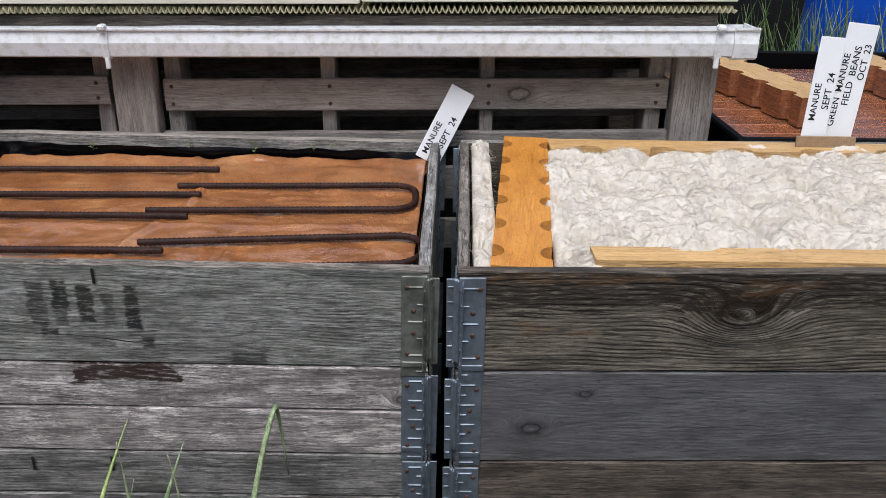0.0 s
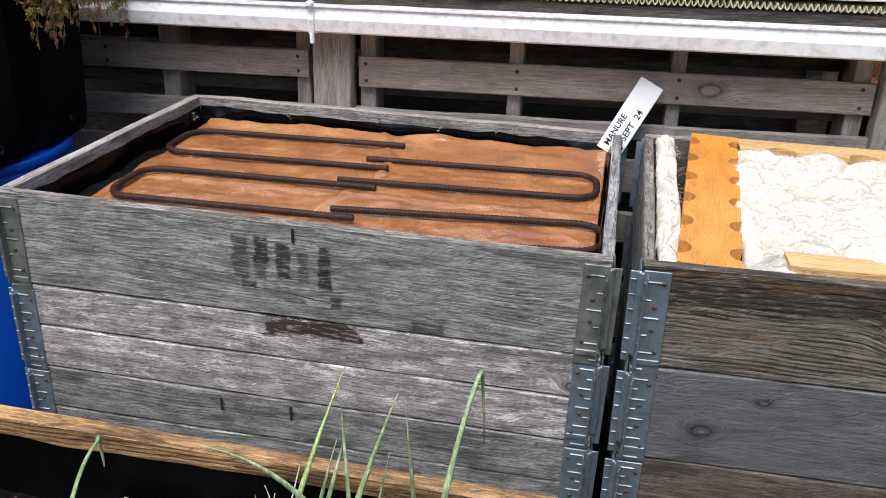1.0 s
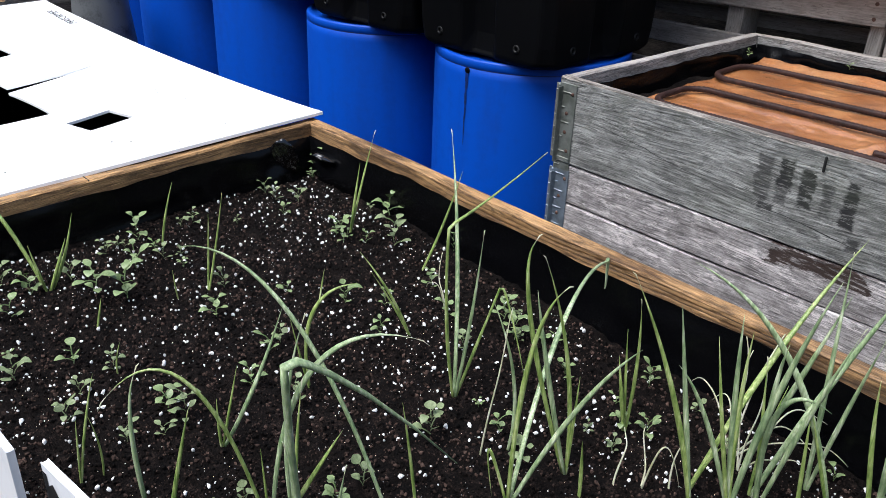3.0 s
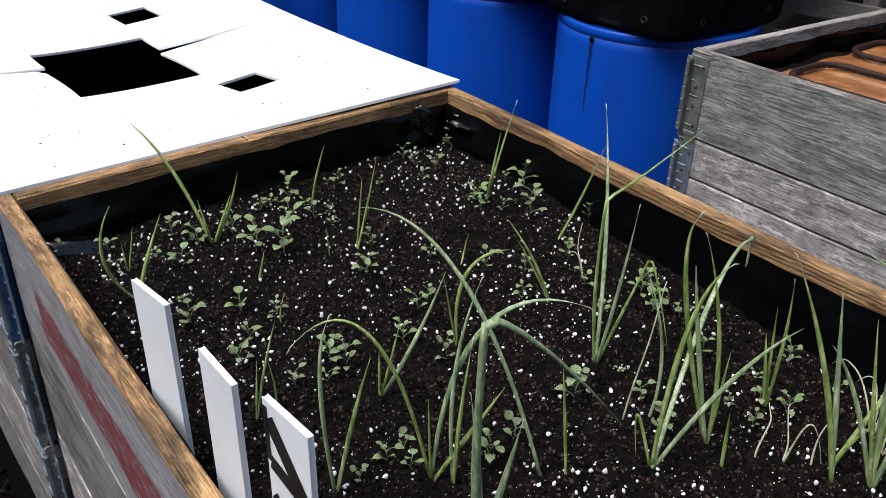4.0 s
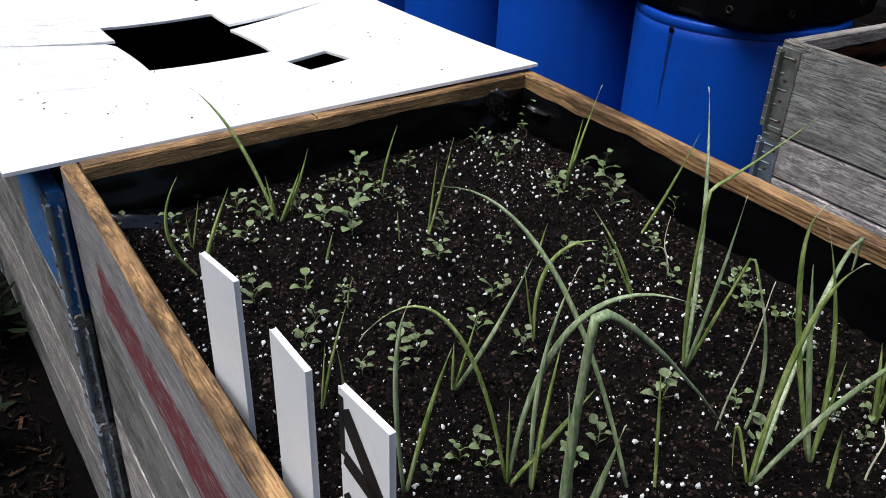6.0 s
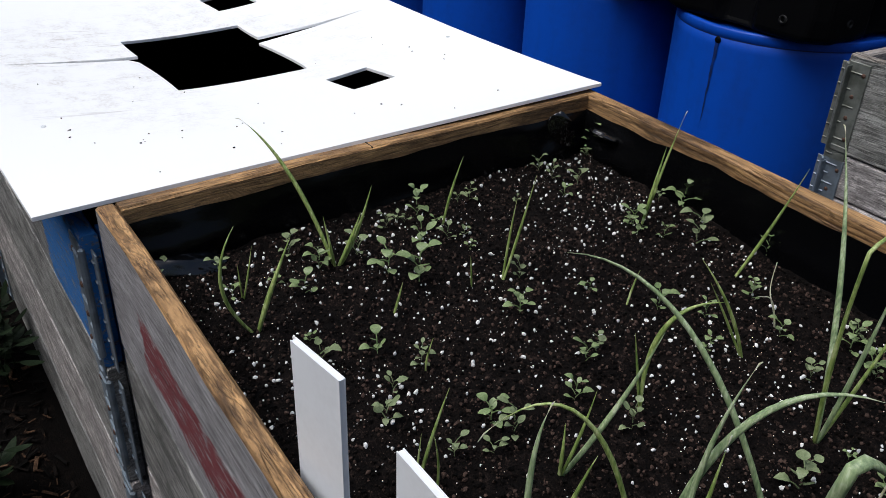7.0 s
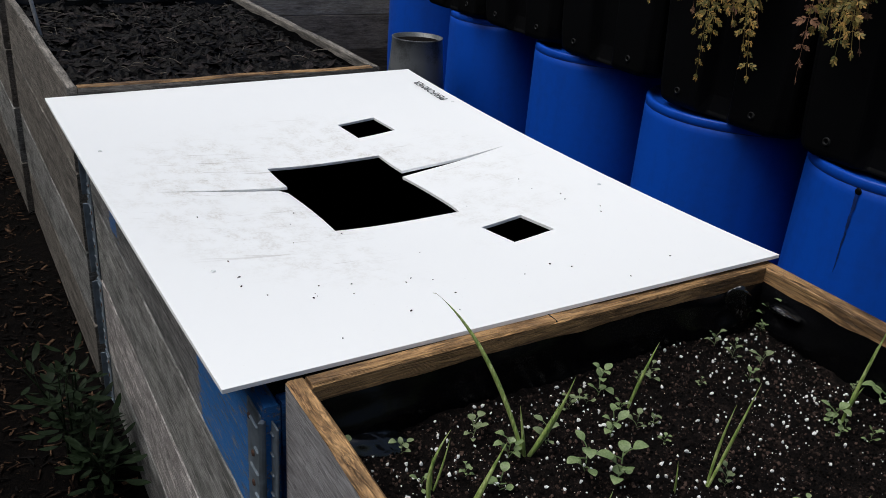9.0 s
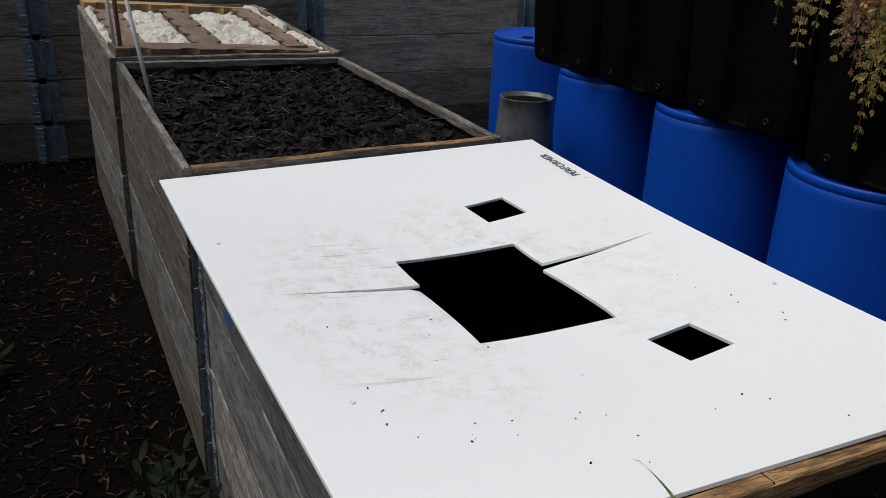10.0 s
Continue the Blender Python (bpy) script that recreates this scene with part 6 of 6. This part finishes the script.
# ---- bucket by the drums ----
POT = plastic("frosted_grey_plastic", (0.13, 0.137, 0.143), 0.35, 0.95, (0.02, 0.021, 0.02), 12.0, 0.1)
zg = ground_z(-3.75)
pot = thing("bucket", "tapered frosted grey bucket of soil by the drums", "bucket", pose(-3.56, -0.03, zg))
part("body", lathe([(0, 0), (0.15, 0), (0.155, 0.01), (0.11, 0.52), (0.104, 0.60), (0.106, 0.605), (0.1, 0.605), (0.099, 0.585), (0, 0.585)], 40), POT, pot)
part("soil", lathe([(0, 0.594), (0.06, 0.592), (0.098, 0.588)], 24), SOIL, pot, "dark soil in the bucket")

# ---- poles in the mulch bed ----
WHITEPOLE = plastic("white_coated_cane", (0.8, 0.8, 0.8), 0.35, 0.3, (0.2, 0.2, 0.2), 30.0)
for (x, y, z), (dx, dy), h, mt, lb, r in (((-3.12, -1.462, 0.83), (-0.06, -0.075), 0.55, WHITEPOLE, "thin white plant stake leaning in the mulch", 0.0055), ((-3.69, -1.513, 0.87), (-0.03, -0.035), 0.55, WHITEPOLE, "thin white plant stake at the bed corner", 0.006), ((-3.69, -1.498, 0.87), (-0.005, -0.014), 0.55, BROWNPINE, "thin brown plant stake at the bed corner", 0.007)):
    bm = tube(bmesh.new(), [(0, 0, 0), (dx * 0.3, dy * 0.3, h * 0.3), (dx, dy, h)], r, 8)
    solo("plant_stake", bm, mt, lb, "stake", pose(x, y, z), "plant stakes")

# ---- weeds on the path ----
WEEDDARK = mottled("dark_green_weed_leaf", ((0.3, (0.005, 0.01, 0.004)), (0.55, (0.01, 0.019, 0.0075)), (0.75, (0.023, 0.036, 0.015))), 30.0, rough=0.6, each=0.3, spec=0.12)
_lance = blade(0.06, 0.0062, -0.1, 0)


def path_weed(x, y, h, stems, seed):
    rnd = random.Random(seed)
    root = thing("path_weed", "leafy green weed growing beside the timber bed", "weed", pose(x, y, ground_z(x)), "path weeds")
    for s in range(stems):
        a, ln = rnd.uniform(0, 6.28), rnd.uniform(0.05, 0.22)
        hh = h * rnd.uniform(0.6, 1.1)
        bx, by = rnd.uniform(-0.05, 0.05), rnd.uniform(-0.05, 0.03)
        pts = [Vector((bx + math.cos(a) * ln * t * t * 0.5, by + min(0.0, math.sin(a)) * ln * t * t * 0.5, hh * t)) for t in (0, 0.25, 0.5, 0.75, 1)]
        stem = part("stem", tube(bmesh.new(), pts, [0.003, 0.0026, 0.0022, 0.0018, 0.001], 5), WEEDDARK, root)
        for k in range(17):
            t = 0.25 + 0.75 * k / 16
            i = min(3, int(t * 4))
            p = pts[i].lerp(pts[i + 1], t * 4 - i)
            sc = (1.65 - 0.6 * t) * rnd.uniform(0.8, 1.2)
            me = _lance
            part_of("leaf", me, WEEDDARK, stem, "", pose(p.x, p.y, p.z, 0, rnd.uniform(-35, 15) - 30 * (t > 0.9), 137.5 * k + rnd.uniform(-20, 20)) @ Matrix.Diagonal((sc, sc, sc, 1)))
    return root


path_weed(-2.17, -1.55, 0.29, 6, 1)
path_weed(-2.07, -1.53, 0.23, 4, 2)
path_weed(-1.72, -1.62, 0.16, 4, 3)
path_weed(-3.1, -1.95, 0.06, 2, 4)
PETAL = mottled("orange_petal", ((0.3, (0.7, 0.2, 0.01)), (0.6, (0.9, 0.33, 0.02))), 60.0, rough=0.6)
bm = bmesh.new()
for a in range(7):
    bmesh.ops.create_icosphere(bm, subdivisions=2, radius=1, matrix=pose(0.011 * math.cos(a), 0.011 * math.sin(a), 0.008, 0, 20, 57 * a) @ Matrix.Diagonal((0.011, 0.006, 0.0035, 1)))
solo("fallen_flower", smooth(bm), PETAL, "orange flower head lying on the bark path", "flower", pose(-2.66, -2.02, ground_z(-2.66) + 0.008))

# ---- pallet wall, gutter and roof edge ----
YP = 0.875
rt = 0.016


def pal_z(x, z):
    return z + rt * (x + 0.7)


pal = thing("pallet_wall", "weathered grey wooden pallets stood up as a wall", "pallet")
NAIL = lathe([(0.0, 0.001), (0.004, 0.0008), (0.0055, 0.0)], 8)
NAILME = bpy.data.meshes.new("nail")
NAIL.to_mesh(NAILME)
NAIL.free()
BOARD_P = wood("pallet_wood_with_knot", (0.42, 0.385, 0.35), (0.235, 0.208, 0.183), (0.13, 0.11, 0.095), 0.35, 0.2, flake=0.1, checks=0.3, eyes=((0.925, -0.04, 0.016),))
for x0, x1, z, h, y, mt in ((-0.688, 0.63, 0.94, 0.082, YP - 0.02, BOARD_P), (-0.70, 0.64, 0.80, 0.043, YP - 0.02, PALLETWOOD), (-2.2, -0.83, 0.95, 0.075, YP - 0.02, PALLETWOOD), (-2.2, -0.82, 0.80, 0.06, YP - 0.02, PALLETWOOD),
                            (-0.70, 0.64, 0.84, 0.03, YP + 0.1, PALLETWOOD), (-2.2, 0.64, 1.02, 0.08, YP + 0.1, DARKWOOD), (-2.2, -0.84, 0.845, 0.04, YP + 0.1, PALLETWOOD), (-0.7, 0.64, 0.7, 0.09, YP - 0.02, PALLETWOOD), (-0.7, 0.64, 0.55, 0.09, YP - 0.02, PALLETWOOD), (-2.2, -0.82, 0.68, 0.09, YP - 0.02, PALLETWOOD)):
    L = x1 - x0
    ob = part_of("plank", plank_mesh(L, h, 0.02, 300 + int(z * 1000)), mt, pal, "", pose(x0, y, pal_z(x0, z), 0, -math.degrees(math.atan(rt)), 0))
    if y < YP and 0.9 < z < 1.0:
        for xn in ([0.02, 0.43, 0.845, L - 0.03] if L < 1.35 else [L - 0.03, L - 0.6]):
            for zn in (-0.018, -h + 0.018):
                part_of("nail", NAILME, RUSTSCREW, ob, "", pose(xn, -0.0004, zn, 90, 0, 0))
for x, w in ((-0.264, 0.037), (0.154, 0.036), (0.6, 0.042), (-0.668, 0.042), (-0.852, 0.04), (-1.25, 0.05), (-1.75, 0.05)):
    part_of("block", plank_mesh(0.55, w, 0.1, 400 + int(x * 100)), PALLETWOOD, pal, "", pose(x - w / 2, YP + 0.001, 0.5, 0, -90, 0) @ pose(0, 0, 0, 0, 0, 0))
for x, w in ((-0.757, 0.105), (0.692, 0.108)):
    part_of("post", plank_mesh(0.62, w, 0.06, 450 + int(x * 100)), PALLETWOOD, pal, "broad upright grey post", pose(x + w / 2 - w, YP - 0.045, 0.42, 0, -90, 0))

gy = 0.80
gl, gr = -2.3, 0.80
gut = thing("gutter", "dirty white square plastic rain gutter under the roof edge", "gutter", pose(gl, gy, 1.036 - 0.0135 * (0.8 - gl), 0, -math.degrees(math.atan(0.0135)), 0))


def trough(L, k=1.0, t=0.0025):
    outer = [(0.055, 0.062), (0.055, 0.004), (0.05, 0.0), (-0.042, 0.0), (-0.05, 0.005), (-0.056, 0.036), (-0.05, 0.062), (-0.056, 0.066), (-0.056, 0.07), (-0.046, 0.07)]
    inner = [(-0.044, 0.064), (-0.05, 0.036), (-0.045, 0.008), (-0.04, 0.004), (0.047, 0.004), (0.051, 0.008), (0.051, 0.062)]
    bm = bmesh.new()
    loop = [(y * k, z * k) for y, z in outer + inner]
    nseg = max(2, int(L / 0.25))
    rings = [[bm.verts.new((L * i / nseg, y, z)) for y, z in loop] for i in range(nseg + 1)]
    n = len(loop)
    for a, b in zip(rings, rings[1:]):
        for j in range(n):
            bm.faces.new((a[j], a[(j + 1) % n], b[(j + 1) % n], b[j]))
    bm.faces.new(rings[0])
    bm.faces.new(rings[-1][::-1])
    bmesh.ops.recalc_face_normals(bm, faces=bm.faces)
    return bm


part("trough", trough(gr - gl), WHITEPVC, gut)
for xb, w in ((-0.79, 0.016), (0.70, 0.018), (-1.6, 0.016)):
    br = part("bracket", trough(w, 1.1), WHITEPVC, gut, "", pose(xb - gl, 0, -0.004))
    part("clip", box(w * 1.1, 0.03, 0.014, (w / 2, -0.06, 0.078), 0.004), WHITEPVC, br)
    part("tail", box(w * 0.7, 0.012, 0.03, (w / 2, -0.05, -0.008), 0.003), WHITEPVC, br)
part("end_union", trough(0.06, 1.12), WHITEPVC, gut, "", pose(gr - gl - 0.055, 0, -0.005))
part("end_cap", box(0.004, 0.11, 0.07, (gr - gl + 0.006, 0, 0.035), 0.002), WHITEPVC, gut)

CREAM = plastic("cream_roof_sheet", (0.72, 0.69, 0.58), 0.5, 0.5, (0.35, 0.34, 0.22), 4.0, 0.1)
roof = thing("roof_edge", "cream corrugated roof sheets with mossy cut edge", "roof", pose(0, 0, -0.034, 0, -0.9, 0))
for x0, x1, zz in ((-2.4, -0.155, 0.0), (-0.15, 0.79, 0.004)):
    part("top_sheet", box(x1 - x0, 1.0, 0.016, ((x0 + x1) / 2, 1.33, 1.185 + zz), 0.003), CREAM, roof)


def corrug(u, v):
    x = -2.4 + 3.19 * u
    return (x, 0.835 + 0.9 * v, 1.163 + 0.008 * math.sin(x * 2 * math.pi / 0.0155))


cs = part("corrugated_sheet", sheet(1650, 1, corrug), plastic("mossy_corrugated_sheet", (0.42, 0.39, 0.24), 0.6, 0.9, (0.06, 0.06, 0.025), 30.0), roof)
md = cs.modifiers.new("thickness", "SOLIDIFY")
md.thickness = 0.003
part_of("batten", plank_mesh(3.15, 0.03, 0.04, 501), DARKWOOD, roof, "dark timber batten", pose(-2.4, 0.85, 1.150))
part_of("fascia", plank_mesh(3.15, 0.03, 0.03, 502), PALLETWOOD, roof, "grey timber fascia", pose(-2.4, 0.862, 1.12))
for x in (-2.2, -0.75, 0.7):
    part("rafter", box(0.045, 1.0, 0.06, (x, 1.4, 1.095), 0.003), DARKWOOD, roof)
for x in (-2.3, -0.9, 0.74):
    part("roof_post", box(0.06, 0.06, 1.07, (x, 1.85, 0.535), 0.003), DARKWOOD, roof)
tagged(part("wall_north", box(3.4, 0.06, 1.1, (-0.75, 1.95, 0.55)), DARKWOOD, None), "dark timber wall behind the pallets", "wall", kind="structure")

# ---- beyond the pallets ----
WETDECK = wood("wet_red_brown_deck", (0.4, 0.15, 0.06), (0.2, 0.062, 0.024), (0.12, 0.036, 0.016), 0.4, 0.3, rough=0.2, coat=1.0)
deck = thing("deck_tray", "wet red-brown boarded tray with black rim", "tray", pose(0.87, 0.87, 0.0))
for k in range(13):
    part_of("plank", plank_mesh(1.3, 0.098, 0.02, 600 + k), WETDECK, deck, "", pose(0, 0.02 + 0.1 * k, 0.752, -90, 0, 0) @ pose(0, 0, 0, 0, 0, 0))
for sx, sy, c in ((1.34, 0.03, (0.65, 0.0, 0.4)), (1.34, 0.03, (0.65, 1.35, 0.4)), (0.03, 1.38, (-0.02, 0.675, 0.4)), (0.03, 1.38, (1.32, 0.675, 0.4))):
    part("rim", box(sx, sy, 0.8, c, 0.006), BLACKTUB, deck)


def wavy_block(l, w, t, n):
    bm = notched_board(w, l, t, n, 0.03)
    for f in bm.faces:
        f.material_index = 0 if f.normal.z > 0.5 else 1
    return bm


for x, y, turn, l in ((1.2, 1.16, 100, 0.95), (1.72, 1.2, 96, 0.8)):
    wb = solo("wavy_block", wavy_block(l, 0.15, 0.09, 6), PALEPINE, "pine block with wavy sawn edges on wet deck", "block", pose(x, y, 0.757, 0, 0, turn), "wavy blocks")
    wb.data.materials.append(WETDECK)
GRASS = mottled("grass_blade", ((0.3, (0.03, 0.07, 0.015)), (0.55, (0.1, 0.17, 0.05)), (0.75, (0.3, 0.36, 0.16))), 20.0, rough=0.6, each=0.5)
bm = bmesh.new()
_r = random.Random(8)
for i in range(700):
    x, y = _r.uniform(1.15, 2.8), _r.uniform(2.4, 3.2)
    h, a, ln = _r.uniform(0.45, 0.98), _r.uniform(0, 6.28), _r.uniform(0.05, 0.35)
    tube(bm, [(x, y, 0), (x + math.cos(a) * ln * 0.25, y + math.sin(a) * ln * 0.25, h * 0.55), (x + math.cos(a) * ln, y + math.sin(a) * ln, h)], [0.005, 0.005, 0.001], 4, 0.3, False)
solo("tall_grass", bm, GRASS, "tall rough green grass beyond the tray", "grass", kind="stuff")
for x, y, t in ((2.55, 3.75, 0.95), (3.2, 3.7, 0.95), (3.3, 3.05, 0.9)):
    drum(x, y, t, 0, label="blue plastic storage drum beyond the grass")

# ---- what closes the place ----
# added walls, out of view: they block low sky light to deepen the shadows
tagged(part("fence_west", box(0.06, 9.0, 1.9, (-7.2, 0.0, 1.05)), DARKWOOD, None), "added dark wall, out of view, blocking low sky past the end of the row", "fence", kind="structure")
tagged(part("fence_south", box(10.0, 0.06, 2.1, (-2.2, -3.3, 1.05)), DARKWOOD, None), "added dark wall, out of view, blocking low sky behind the path", "fence", kind="structure")
tagged(part("fence_north", box(10.0, 0.06, 2.0, (-5.7, 2.4, 1.0)), DARKWOOD, None), "added dark wall, out of view, blocking low sky behind the drums", "fence", kind="structure")
